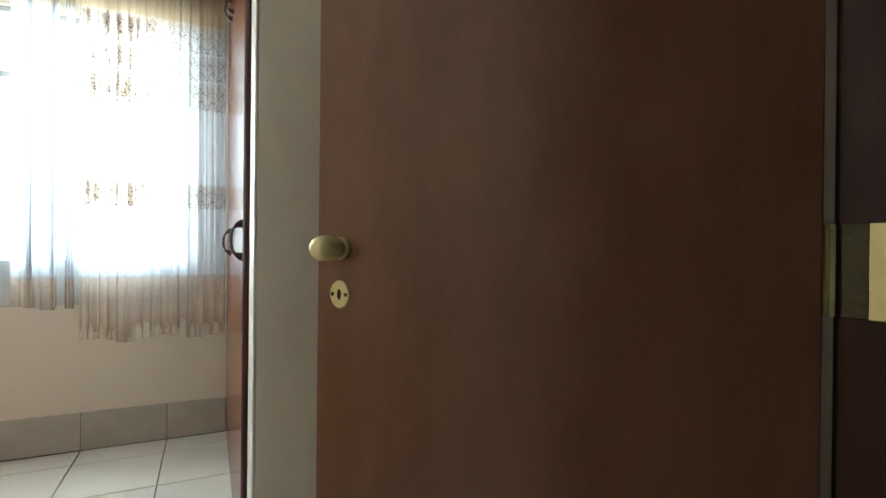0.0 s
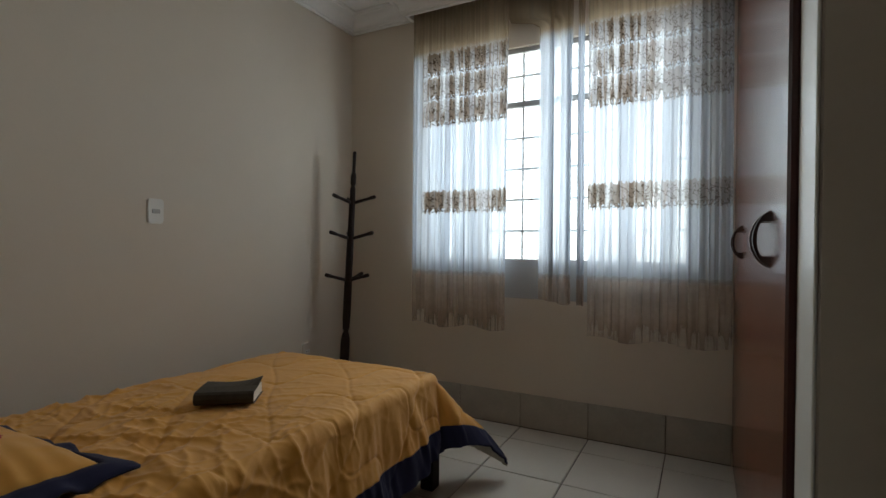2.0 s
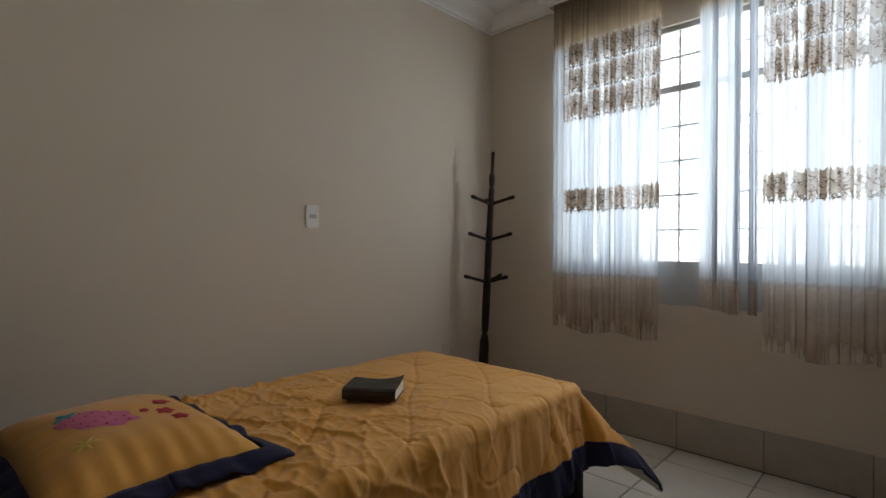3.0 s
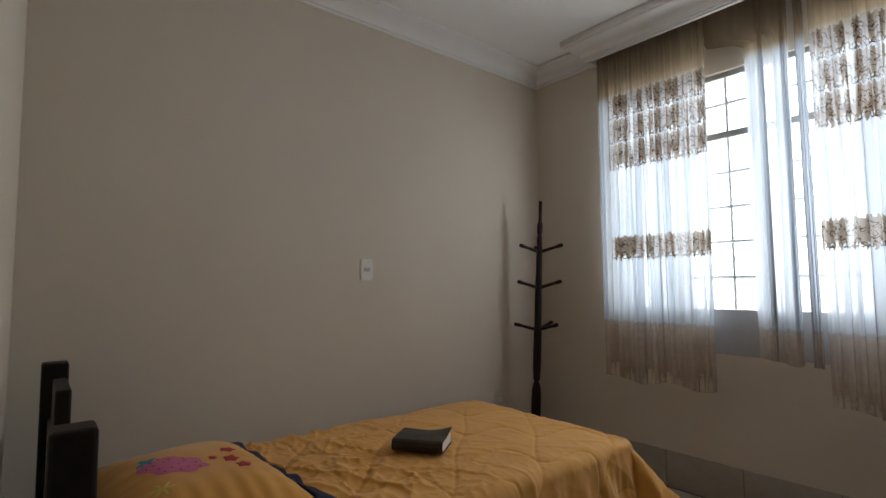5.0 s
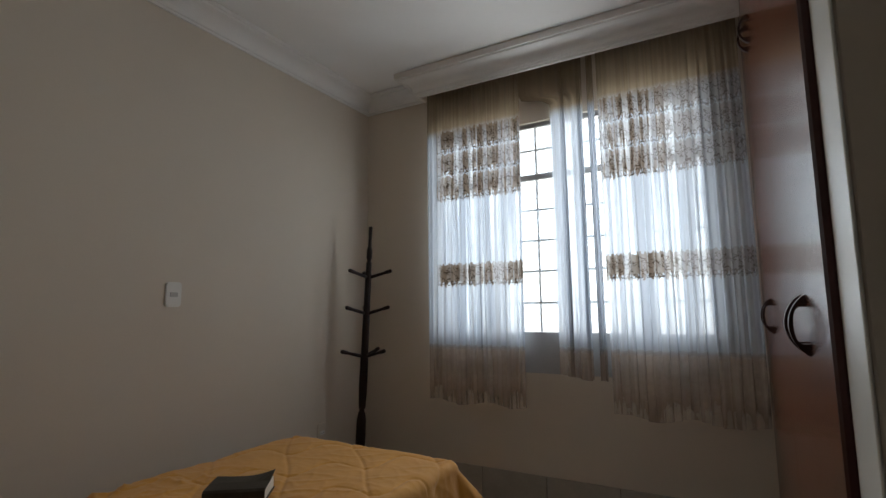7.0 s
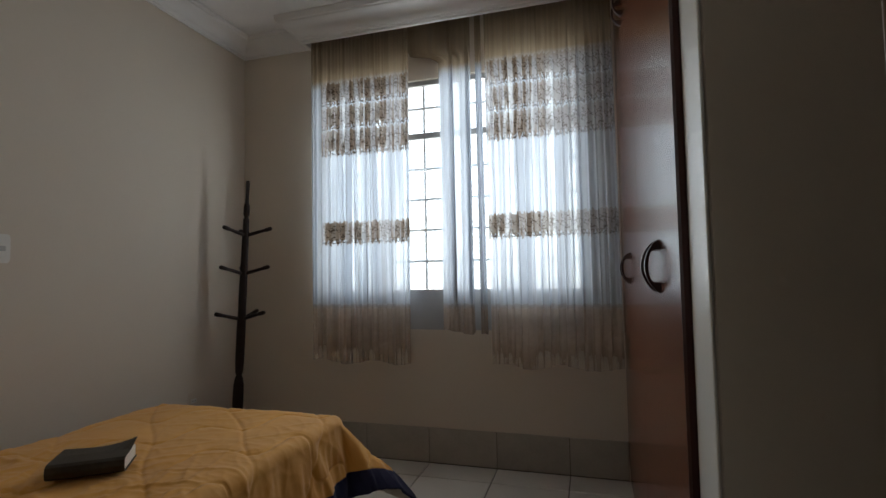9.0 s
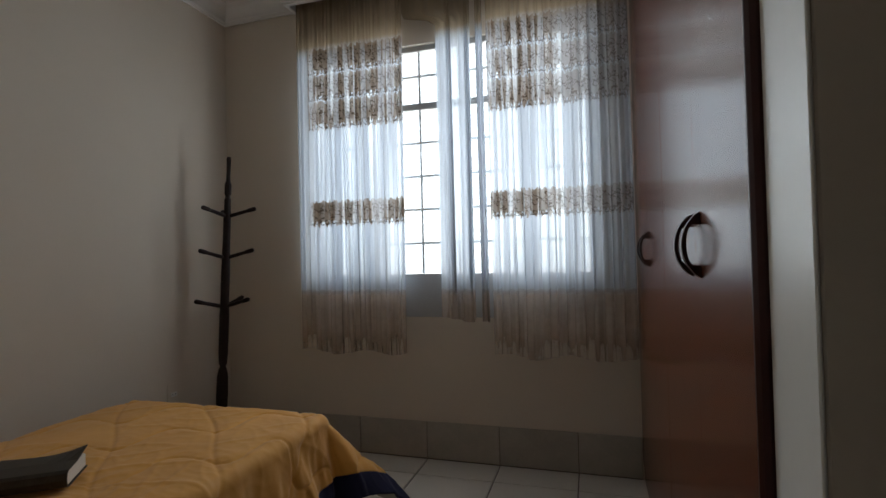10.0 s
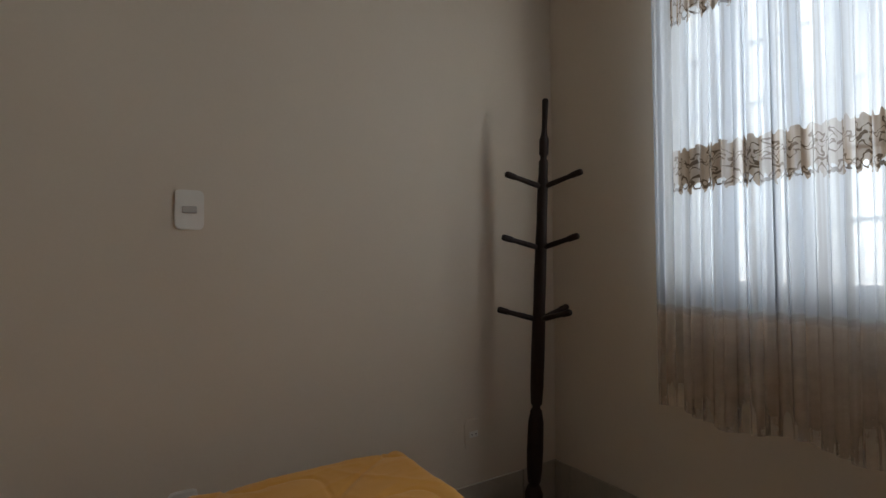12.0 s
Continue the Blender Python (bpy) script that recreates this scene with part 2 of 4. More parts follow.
            inside = math_node(nt, "MULTIPLY", math_node(nt, "GREATER_THAN", run, 0.0), math_node(nt, "LESS_THAN", run, 1.0))
            run = math_node(nt, "MULTIPLY", run, inside)
            net = inside if net is None else math_node(nt, "MAXIMUM", net, inside)
            fall = run if fall is None else math_node(nt, "ADD", fall, run)
        net = math_node(nt, "MULTIPLY", net, math_node(nt, "GREATER_THAN", u, start))

        def ribbon(centre, half):
            return math_node(nt, "LESS_THAN", math_node(nt, "ABSOLUTE", math_node(nt, "SUBTRACT", fall, centre)), half)

        def line_at(base, swing, source):
            n = math_node(nt, "MULTIPLY_ADD", source, swing)
            n.node.inputs[2].default_value = base
            return n

        across = math_node(nt, "MULTIPLY", math_node(nt, "SUBTRACT", math_node(nt, "FRACT", cycle), 0.5), PETAL * 0.62)
        down = math_node(nt, "MULTIPLY", math_node(nt, "SUBTRACT", fall, 0.36), 0.15)
        radius = math_node(nt, "SQRT", math_node(nt, "ADD", math_node(nt, "MULTIPLY", across, across), math_node(nt, "MULTIPLY", down, down)))
        angle = math_node(nt, "MULTIPLY", math_node(nt, "ARCTAN2", down, across), 6.0)
        rim = line_at(0.024, 0.0095, math_node(nt, "COSINE", angle))
        gap = math_node(nt, "SUBTRACT", radius, rim)
        outline = math_node(nt, "LESS_THAN", math_node(nt, "ABSOLUTE", gap), 0.0034)
        heart = math_node(nt, "LESS_THAN", radius, 0.008)
        vines = math_node(nt, "MAXIMUM", ribbon(line_at(0.78, 0.15, wave), 0.030), ribbon(line_at(0.84, -0.13, wave3), 0.024))
        thick = math_node(nt, "MULTIPLY", math_node(nt, "MAXIMUM", math_node(nt, "MAXIMUM", outline, heart), vines), net)
        body = math_node(nt, "LESS_THAN", fall, line_at(0.90, 0.08, wave3))
        dense = node(nt, "ShaderNodeTexNoise", Scale=1.0, Detail=2.0)
        shift = nt.nodes.new("ShaderNodeMapping")
        shift.inputs["Scale"].default_value = (19, 1.2, 1)
        nt.links.new(uv.outputs[0], shift.inputs[0])
        nt.links.new(shift.outputs[0], dense.inputs["Vector"])
        gather = step(0.35, 0.52, dense.outputs[0])
        gather = math_node(nt, "MULTIPLY", gather, math_node(nt, "SUBTRACT", 1.0, math_node(nt, "MULTIPLY", step(loose, loose + 0.25, u), 0.42)))
        fill = math_node(nt, "MULTIPLY", math_node(nt, "MULTIPLY", body, net), math_node(nt, "MAXIMUM", gather, 0.45))
        thick = math_node(nt, "MULTIPLY", thick, math_node(nt, "MAXIMUM", gather, 0.6))
        colour = mix_colour(nt, math_node(nt, "MULTIPLY", fill, 0.85), colour, (0.215, 0.148, 0.088))
        see = math_node(nt, "MULTIPLY", see, math_node(nt, "SUBTRACT", 1.0, math_node(nt, "MULTIPLY", fill, 0.72)))
        colour = mix_colour(nt, math_node(nt, "MULTIPLY", thick, 0.92), colour, (0.07, 0.048, 0.03))
        see = math_node(nt, "MULTIPLY", see, math_node(nt, "SUBTRACT", 1.0, math_node(nt, "MULTIPLY", thick, 0.85)))
    ripple = math_node(nt, "ADD", z, math_node(nt, "MULTIPLY", math_node(nt, "SINE", math_node(nt, "MULTIPLY", u, 70.0)), 0.005))
    line = math_node(nt, "MULTIPLY", step(0.905, 0.912, ripple), step(0.932, 0.925, ripple))
    colour = mix_colour(nt, math_node(nt, "MULTIPLY", line, 0.3), colour, (0.16, 0.11, 0.065))
    see = math_node(nt, "MULTIPLY", see, math_node(nt, "SUBTRACT", 1.0, math_node(nt, "MULTIPLY", line, 0.3)))
    see = math_node(nt, "ADD", see, math_node(nt, "MULTIPLY", math_node(nt, "SUBTRACT", weave.outputs[0], 0.5), 0.12), True)
    clear = nt.nodes.new("ShaderNodeBsdfTransparent")
    back = nt.nodes.new("ShaderNodeBsdfTranslucent")
    front = nt.nodes.new("ShaderNodeBsdfDiffuse")
    for n in (back, front):
        nt.links.new(colour, n.inputs["Color"])
    cloth = nt.nodes.new("ShaderNodeMixShader")
    lit = math_node(nt, "MULTIPLY_ADD", heading, -0.20)
    lit.node.inputs[2].default_value = 0.765
    if lace:
        lit = math_node(nt, "MAXIMUM", lit, math_node(nt, "MULTIPLY", math_node(nt, "MAXIMUM", fill, thick), 0.90))
    nt.links.new(lit, cloth.inputs[0])
    nt.links.new(back.outputs[0], cloth.inputs[1])
    nt.links.new(front.outputs[0], cloth.inputs[2])
    mx = nt.nodes.new("ShaderNodeMixShader")
    nt.links.new(see, mx.inputs[0])
    nt.links.new(cloth.outputs[0], mx.inputs[1])
    nt.links.new(clear.outputs[0], mx.inputs[2])
    nt.links.new(mx.outputs[0], nt.nodes["Material Output"].inputs[0])
    return m


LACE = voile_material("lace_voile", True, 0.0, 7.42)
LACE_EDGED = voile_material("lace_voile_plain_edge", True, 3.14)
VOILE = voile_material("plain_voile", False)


# ---- builders ----
def thing(name, at=(0, 0, 0), label="", category="", group="", kind=""):
    ob = new(name)
    ob.empty_display_size = 0.1
    ob.matrix_basis = Matrix.Translation(at)
    return tagged(ob, label, category, group, kind)


def world_of(ob):
    m = ob.matrix_parent_inverse @ ob.matrix_basis
    return world_of(ob.parent) @ m if ob.parent else m


def part(name, bm, material, parent=None, label="", smooth=False, kind="", category=""):
    me = bpy.data.meshes.new(name)
    bm.normal_update()
    bm.to_mesh(me)
    bm.free()
    for m in material if isinstance(material, (list, tuple)) else (material,):
        me.materials.append(m)
    if smooth:
        for p in me.polygons:
            p.use_smooth = True
    ob = new(name, me)
    if parent is not None:
        ob.parent = parent
        ob.matrix_parent_inverse = world_of(parent).inverted()
    return tagged(ob, label, category, "", kind)


def add_box(bm, x0, x1, y0, y1, z0, z1, bevel=0.0, segments=1, turn=None):
    r = bmesh.ops.create_cube(bm, size=1)
    m = Matrix.Translation(((x0 + x1) / 2, (y0 + y1) / 2, (z0 + z1) / 2)) @ Matrix.Diagonal((x1 - x0, y1 - y0, z1 - z0, 1))
    bmesh.ops.transform(bm, matrix=m, verts=r["verts"])
    if bevel:
        es = list({e for v in r["verts"] for e in v.link_edges})
        made = bmesh.ops.bevel(bm, geom=es, offset=bevel, segments=segments, profile=0.5, affect="EDGES")
        vs = list({v for f in made["faces"] for v in f.verts} | {v for v in r["verts"] if v.is_valid})
    else:
        vs = r["verts"]
    if turn is not None:
        bmesh.ops.transform(bm, matrix=turn, verts=vs)
    return bm


def box(*a, **k):
    return add_box(bmesh.new(), *a, **k)


def lathe(profile, matrix=None, seg=24, bm=None):
    """Turned solid from (radius, height) pairs."""
    bm = bm or bmesh.new()
    rings = []
    for r, z in profile:
        rings.append([bm.verts.new((r * math.cos(2 * math.pi * i / seg), r * math.sin(2 * math.pi * i / seg), z)) for i in range(seg)])
    for a, b in zip(rings, rings[1:]):
        for i in range(seg):
            j = (i + 1) % seg
            bm.faces.new((a[i], a[j], b[j], b[i]))
    bm.faces.new(rings[0][::-1])
    bm.faces.new(rings[-1])
    if matrix is not None:
        bmesh.ops.transform(bm, matrix=matrix, verts=[v for r in rings for v in r])
    return bm


def prism(points, axis, lo, hi):
    """Solid from an outline in the plane across the axis (0 = x, 1 = y)."""
    bm = bmesh.new()
    rows = []
    for v in (lo, hi):
        rows.append([bm.verts.new((v, a, b) if axis == 0 else (a, v, b)) for a, b in points])
    n = len(points)
    for i in range(n):
        j = (i + 1) % n
        bm.faces.new((rows[0][i], rows[0][j], rows[1][j], rows[1][i]))
    bm.faces.new(rows[0][::-1])
    bm.faces.new(rows[1])
    bmesh.ops.recalc_face_normals(bm, faces=bm.faces)
    return bm


def along(direction, at):
    """Matrix that turns +z to the direction and moves to the place."""
    return Matrix.Translation(at) @ Vector(direction).to_track_quat("Z", "Y").to_matrix().to_4x4()


def sweep(path, profile):
    """Moulding run on the right of a path of corners, mitred; profile: closed outline of (offset, height)."""
    bm = bmesh.new()
    pts = [Vector(p) for p in path]
    sides = [Vector(((b - a).y, -(b - a).x)).normalized() for a, b in zip(pts, pts[1:])]
    rings = []
    for i, p in enumerate(pts):
        if i == 0:
            n = sides[0]
        elif i == len(pts) - 1:
            n = sides[-1]
        else:
            n = (sides[i - 1] + sides[i]) / (1 + sides[i - 1].dot(sides[i]))
        rings.append([bm.verts.new((p.x + n.x * d, p.y + n.y * d, z)) for d, z in profile])
    k = len(profile)
    for a, b in zip(rings, rings[1:]):
        for i in range(k):
            j = (i + 1) % k
            bm.faces.new((a[i], a[j], b[j], b[i]))
    bm.faces.new(rings[0][::-1])
    bm.faces.new(rings[-1])
    bmesh.ops.recalc_face_normals(bm, faces=bm.faces)
    return bm


def grid_object(name, xs, fn, material, parent, label="", uv=None, keep=None, solid=0.0):
    """Cloth from a parameter grid: fn(i, j) gives the place, uv(i, j) its cloth coordinates."""
    ni, nj = xs
    co = [fn(i, j) for j in range(nj) for i in range(ni)]
    faces = [(j * ni + i, j * ni + i + 1, (j + 1) * ni + i + 1, (j + 1) * ni + i)
             for j in range(nj - 1) for i in range(ni - 1) if keep is None or keep(i, j)]
    used = sorted({v for f in faces for v in f})
    index = {v: k for k, v in enumerate(used)}
    me = bpy.data.meshes.new(name)
    me.from_pydata([co[v] for v in used], [], [tuple(index[v] for v in f) for f in faces])
    if uv:
        layer = me.uv_layers.new(name="UVMap")
        for loop in me.loops:
            v = used[loop.vertex_index]
            layer.data[loop.index].uv = uv(v % ni, v // ni)
    for m in material if isinstance(material, (list, tuple)) else (material,):
        me.materials.append(m)
    for p in me.polygons:
        p.use_smooth = True
    ob = new(name, me)
    if parent is not None:
        ob.parent = parent
        ob.matrix_parent_inverse = world_of(parent).inverted()
    if solid:
        s = ob.modifiers.new("thickness", "SOLIDIFY")
        s.thickness, s.offset, s.material_offset = solid, -1, 1
    return tagged(ob, label)


# ---- structure ----
XW, YN, YS, ZC = -2.567, 3.047, 0.17, 2.70     # west, north and south faces, ceiling
XF = -0.178                                     # wardrobe fronts and end of the stub wall
XE = 0.47                                       # east face behind door and wardrobe
HALL = -1.15                                    # hall's far face
DOOR = (-0.43, 0.345, 2.10)                     # doorway x0, x1, top

floor = tagged(part("floor", box(XW - 0.15, XE + 0.15, HALL - 0.15, YN + 0.15, -0.12, -0.008), GROUT), "pale beige ceramic tile floor with dark grout joints", "floor", "", "structure")


def opening_wall(name, along_x, face0, face1, lo, hi, a0, a1, z0, z1, top, material):
    """Wall between face0 and face1, from lo to hi, pierced by one opening."""
    bm = bmesh.new()
    for u0, u1, w0, w1 in ((lo, a0, 0, top), (a1, hi, 0, top), (a0, a1, 0, z0), (a0, a1, z1, top)):
        if u1 - u0 < 1e-4 or w1 - w0 < 1e-4:
            continue
        if along_x:
            add_box(bm, u0, u1, face0, face1, w0, w1)
        else:
            add_box(bm, face0, face1, u0, u1, w0, w1)
    bmesh.ops.remove_doubles(bm, verts=bm.verts, dist=1e-4)
    return tagged(part(name, bm, material), "", "wall", "", "structure")


wall_n = opening_wall("wall_north", True, YN, YN + 0.15, XW - 0.15, XE + 0.15, WIN[0], WIN[1], 0.774, WIN[3], ZC, PAINT)
wall_n["label"] = "beige painted window wall with fine roller texture"
wall_s = opening_wall("wall_south", True, YS - 0.15, YS, XW, XE, DOOR[0] - 0.03, DOOR[1] + 0.03, 0, DOOR[2] + 0.03, ZC, PAINT)
wall_s["label"] = "beige painted wall holding the bedroom doorway"
tagged(part("wall_west", box(XW - 0.15, XW, HALL - 0.15, YN, 0, ZC), PAINT), "beige painted wall beside the bed", "wall", "", "structure")
tagged(part("wall_east", box(XE, XE + 0.15, HALL - 0.15, YN, 0, ZC), PAINT), "beige painted wall behind the wardrobe", "wall", "", "structure")
tagged(part("wall_stub", box(XF, XE, 1.038, 1.168, 0, ZC, bevel=0.004), PAINT), "beige painted stub wall closing the wardrobe niche", "wall", "", "structure")
tagged(part("corner_trim", box(XF - 0.005, XF - 0.0002, 1.036, 1.168, 0.001, ZC - 0.001, bevel=0.0015), GLOSSWHITE), "white gloss-painted end of the stub wall", "trim", "", "structure")
# closing wall out of view, made white to bounce light onto door and stub
tagged(part("wall_hall", box(XW, XE, HALL - 0.15, HALL, 0, ZC), WHITE), "unseen hall wall, white to bounce light to the door", "wall", "", "structure")
tagged(part("ceiling", box(XW - 0.15, XE + 0.15, HALL - 0.15, YN + 0.15, ZC, ZC + 0.12), WHITE), "white painted plaster ceiling", "ceiling", "", "structure")

cove = [(0.0, 2.588), (0.010, 2.588), (0.012, 2.598), (0.020, 2.602), (0.022, 2.610)]
cove += [(0.022 + 0.068 * (1 - math.cos(a)), 2.612 + 0.058 * math.sin(a)) for a in [i * math.pi / 16 for i in range(1, 8)]]
cove += [(0.094, 2.674), (0.098, 2.682), (0.108, 2.684), (0.112, 2.692), (0.112, 2.699), (0.0, 2.699)]
PEL = (-2.03, 2.885)                            # pelmet corner
tagged(part("cornice_trim", sweep([(XE - 0.02, YS), (XW, YS), (XW, YN), (PEL[0], YN)], cove), PLASTER),
       "white moulded plaster ceiling cornice", "cornice", "", "structure")
low = [(d, z - 0.022 if z < 2.69 else z) for d, z in cove]
pelmet = thing("curtain_pelmet", (PEL[0], PEL[1], 2.56), "white moulded plaster curtain pelmet below the ceiling", "pelmet", "", "structure")
part("moulding", sweep([(PEL[0], YN), PEL, (XF - 0.002, PEL[1])], low), PLASTER, pelmet)
bm = box(PEL[0] + 0.001, XF - 0.002, PEL[1] + 0.001, PEL[1] + 0.022, 2.556, 2.699)
add_box(bm, PEL[0] + 0.001, PEL[0] + 0.022, PEL[1] + 0.022, YN, 2.556, 2.699)
part("board", bm, PLASTER, pelmet)
bm = box(PEL[0] + 0.04, XF - 0.01, 2.955, 2.985, 2.66, 2.699, bevel=0.003)
part("curtain_track", bm, STEEL, pelmet)

# outdoors
tagged(part("ground", box(-600, 600, -600, 800, -0.5, -0.3), CONCRETE), "pale concrete ground outside the window", "ground", "", "structure")

# ---- window ----
win = thing("window_1", (WIN[0], YN, 0.774), "grey steel window with small square panes and solid lower panel", "window", "", "structure")
wy0, wy1 = YN + 0.03, YN + 0.055
bm = bmesh.new()
for a in ((WIN[0], WIN[0] + 0.03, 0.774, WIN[3]), (WIN[1] - 0.065, WIN[1], 0.774, WIN[3]), (WIN[0] + 0.03, WIN[1] - 0.065, WIN[3] - 0.03, WIN[3])):
    add_box(bm, a[0], a[1], wy0 - 0.01, wy1 + 0.01, a[2], a[3], bevel=0.003)
part("window_frame", bm, STEEL, win)
part("lower_panel", box(WIN[0] + 0.03, WIN[1] - 0.065, YN + 0.006, YN + 0.03, 0.774, 1.012, bevel=0.003), PALESTEEL, win, "dull grey steel panel")
part("transom", box(WIN[0] + 0.03, WIN[1] - 0.065, wy0 - 0.008, wy1, 1.93, 1.966, bevel=0.003), STEEL, win)
levels = [1.012, 1.182, 1.371, 1.557, 1.744, 1.93]
upper = [1.966, 2.12, WIN[3] - 0.03]
for z in levels[1:-1] + [2.12]:
    part("glazing_bar", box(WIN[0] + 0.03, WIN[1] - 0.065, wy0, wy1 - 0.006, z - 0.006, z + 0.006), BARGLARE, win)
cols = [-1.29 + 0.115 * k for k in range(-5, 8)]
for x in cols:
    part("glazing_bar", box(x - 0.0055, x + 0.0055, wy0 + 0.002, wy1 - 0.004, 1.012, WIN[3] - 0.03), BARGLARE, win)
edges = [WIN[0] + 0.03] + cols + [WIN[1] - 0.065]
for lo, hi in list(zip(levels, levels[1:])) + list(zip(upper, upper[1:])):
    for a, b in zip(edges, edges[1:]):
        ob = part("pane", box(a + 0.004, b - 0.004, YN + 0.042, YN + 0.045, lo + 0.004, hi - 0.004), GLASS, win)
        ob.visible_shadow = False

# ---- doorway and open door ----
frame_thing = thing("door_frame", (DOOR[0], YS - 0.075, 0), "dark red-brown wooden door frame", "door frame", "", "structure")
for name, a in (("jamb", (DOOR[0] - 0.03, DOOR[0], 0, DOOR[2] + 0.03)), ("jamb", (DOOR[1], DOOR[1] + 0.03, 0, DOOR[2] + 0.03)), ("head", (DOOR[0], DOOR[1], DOOR[2], DOOR[2] + 0.03))):
    part(name, box(a[0], a[1], YS - 0.155, YS + 0.004, a[2], a[3], bevel=0.003), MAHOGANY, frame_thing)
# unseen boards added on the room side; the right one darkens the hinge gap
for x0, x1 in ((DOOR[0] - 0.085, DOOR[0] - 0.007), (DOOR[1] + 0.007, DOOR[1] + 0.085)):
    part("added_casing", box(x0, x1, YS + 0.0002, YS + 0.010, 0, DOOR[2] + 0.07, bevel=0.002), MAHOGANY, frame_thing)
HINGE = Vector((0.335, 0.172, 0))
swing = Vector((-0.602, 0.799, 0)).normalized()        # from the hinges to the free edge
face = Vector((-swing.y, swing.x, 0))                  # towards the doorway
leaf_m = Matrix(((swing.x, face.x, 0, HINGE.x), (swing.y, face.y, 0, HINGE.y), (0, 0, 1, 0), (0, 0, 0, 1)))
LEAF = 0.722
door = thing("door_1", HINGE, "dark brown veneered wooden door standing ajar with a brass knob", "door", "", "structure")
part("leaf", box(0.008, LEAF, -0.035, 0.0, 0.012, 2.09, bevel=0.002, turn=leaf_m), DOORWOOD, door)
KX, KZ = LEAF - 0.052, 1.092
out = leaf_m @ pose(KX, 0, KZ, -90)
egg = [(0.0150, 0.0085), (0.0172, 0.0105), (0.0185, 0.014), (0.0204, 0.020), (0.0217, 0.028), (0.0221, 0.036), (0.0216, 0.044), (0.0203, 0.051), (0.0178, 0.0575), (0.0142, 0.0625),
       (0.0098, 0.0655), (0.0050, 0.0669), (0.0012, 0.0672)]
kn = part("knob", lathe(egg, out, 32), BRASS, door, "egg-shaped satin brass knob", True)
part("rosette", lathe([(0.0200, 0.0), (0.0200, 0.003), (0.0188, 0.006), (0.0165, 0.0078), (0.0145, 0.0088)], out, 32), BRASSDARK, kn, "", True)
plate_m = leaf_m @ pose(KX, 0, KZ - 0.078, -90)
kp = part("keyhole_plate", lathe([(0.026, 0.0), (0.026, 0.0025), (0.0245, 0.004), (0.002, 0.0042)], plate_m @ Matrix.Diagonal((0.78, 0.93, 1, 1)), 32), BRASS, door, "oval brass keyhole plate")
bm = lathe([(0.0045, 0.0036), (0.0045, 0.0047), (0.003, 0.0049)], plate_m @ Matrix.Diagonal((0.85, 2.1, 1, 1)), 20)
part("keyhole", bm, HOLE, kp)
for sx in (-0.014, 0.014):
    part("screw", lathe([(0.0034, 0.003), (0.0034, 0.0048), (0.002, 0.0052)], plate_m @ pose(sx, 0, 0), 12), HOLE, kp)
for hz in (0.28, 1.075, 1.86):
    hg = part("hinge", box(-0.003, 0.002, -0.034, -0.002, hz - 0.05, hz + 0.05, turn=leaf_m), BRASS, door, "worn brass butt hinge")
    part("leaf_plate", box(DOOR[1] - 0.004, DOOR[1] - 0.0005, YS - 0.028, YS - 0.003, hz - 0.05, hz + 0.05, bevel=0.0006), BLACKBRASS, hg, "near-black brass hinge plate")
    part("brass_plate", box(DOOR[1] - 0.0055, DOOR[1] - 0.0005, YS - 0.066, YS - 0.0285, hz - 0.05, hz + 0.05, bevel=0.0006), BRASS, hg)
    part("knuckle", lathe([(0.0055, -0.05), (0.0055, 0.05)], Matrix.Translation((HINGE.x + 0.006, HINGE.y + 0.010, hz)), 12), BRASS, hg, "", True)

# ---- wardrobe ----
ward = thing("wardrobe", ((XF + XE) / 2, 2.1, 0), "glossy reddish cherry built-in wardrobe with dark bow handles", "wardrobe")
WY0, WY1 = 1.170, YN - 0.002
bm = box(XF + 0.020, XE - 0.002, WY0, WY1, 0.002, 0.08)
add_box(bm, XF + 0.020, XE - 0.002, WY0, WY0 + 0.018, 0.08, ZC - 0.002)
add_box(bm, XF + 0.020, XE - 0.002, WY1 - 0.018, WY1, 0.08, ZC - 0.002)
add_box(bm, XE - 0.014, XE - 0.002, WY0 + 0.018, WY1 - 0.018, 0.08, ZC - 0.002)
add_box(bm, XF + 0.020, XE - 0.014, WY0 + 0.018, WY1 - 0.018, 2.09, 2.108)
add_box(bm, XF + 0.020, XE - 0.014, WY0 + 0.018, WY1 - 0.018, ZC - 0.02, ZC - 0.002)
part("carcass", bm, CHERRY, ward)
part("plinth", box(XF + 0.004, XF + 0.020, WY0, WY1, 0.002, 0.078, bevel=0.001), CHERRY, ward)


def bow_handle(y, zc, tall, parent):
    h, o = tall / 2, 0.036
    pts = [(o * (1 - (2 * k / 20 - 1) ** 2) ** 0.8, -h + tall * k / 20) for k in range(21)]
    pts += [(0.0, h * 0.60), (0.016, h * 0.60)]
    pts += [(0.016 + 0.011 * math.cos(a), h * 0.56 * math.sin(a)) for a in [math.pi / 2 - k * math.pi / 10 for k in range(11)]]
    pts += [(0.016, -h * 0.60), (0.0, -h * 0.60)]
    bm = prism([(XF - d, zc + z) for d, z in pts], 1, y - 0.008, y + 0.008)
    return part("handle", bm, HANDLE, parent, "dark bow-shaped wooden handle")


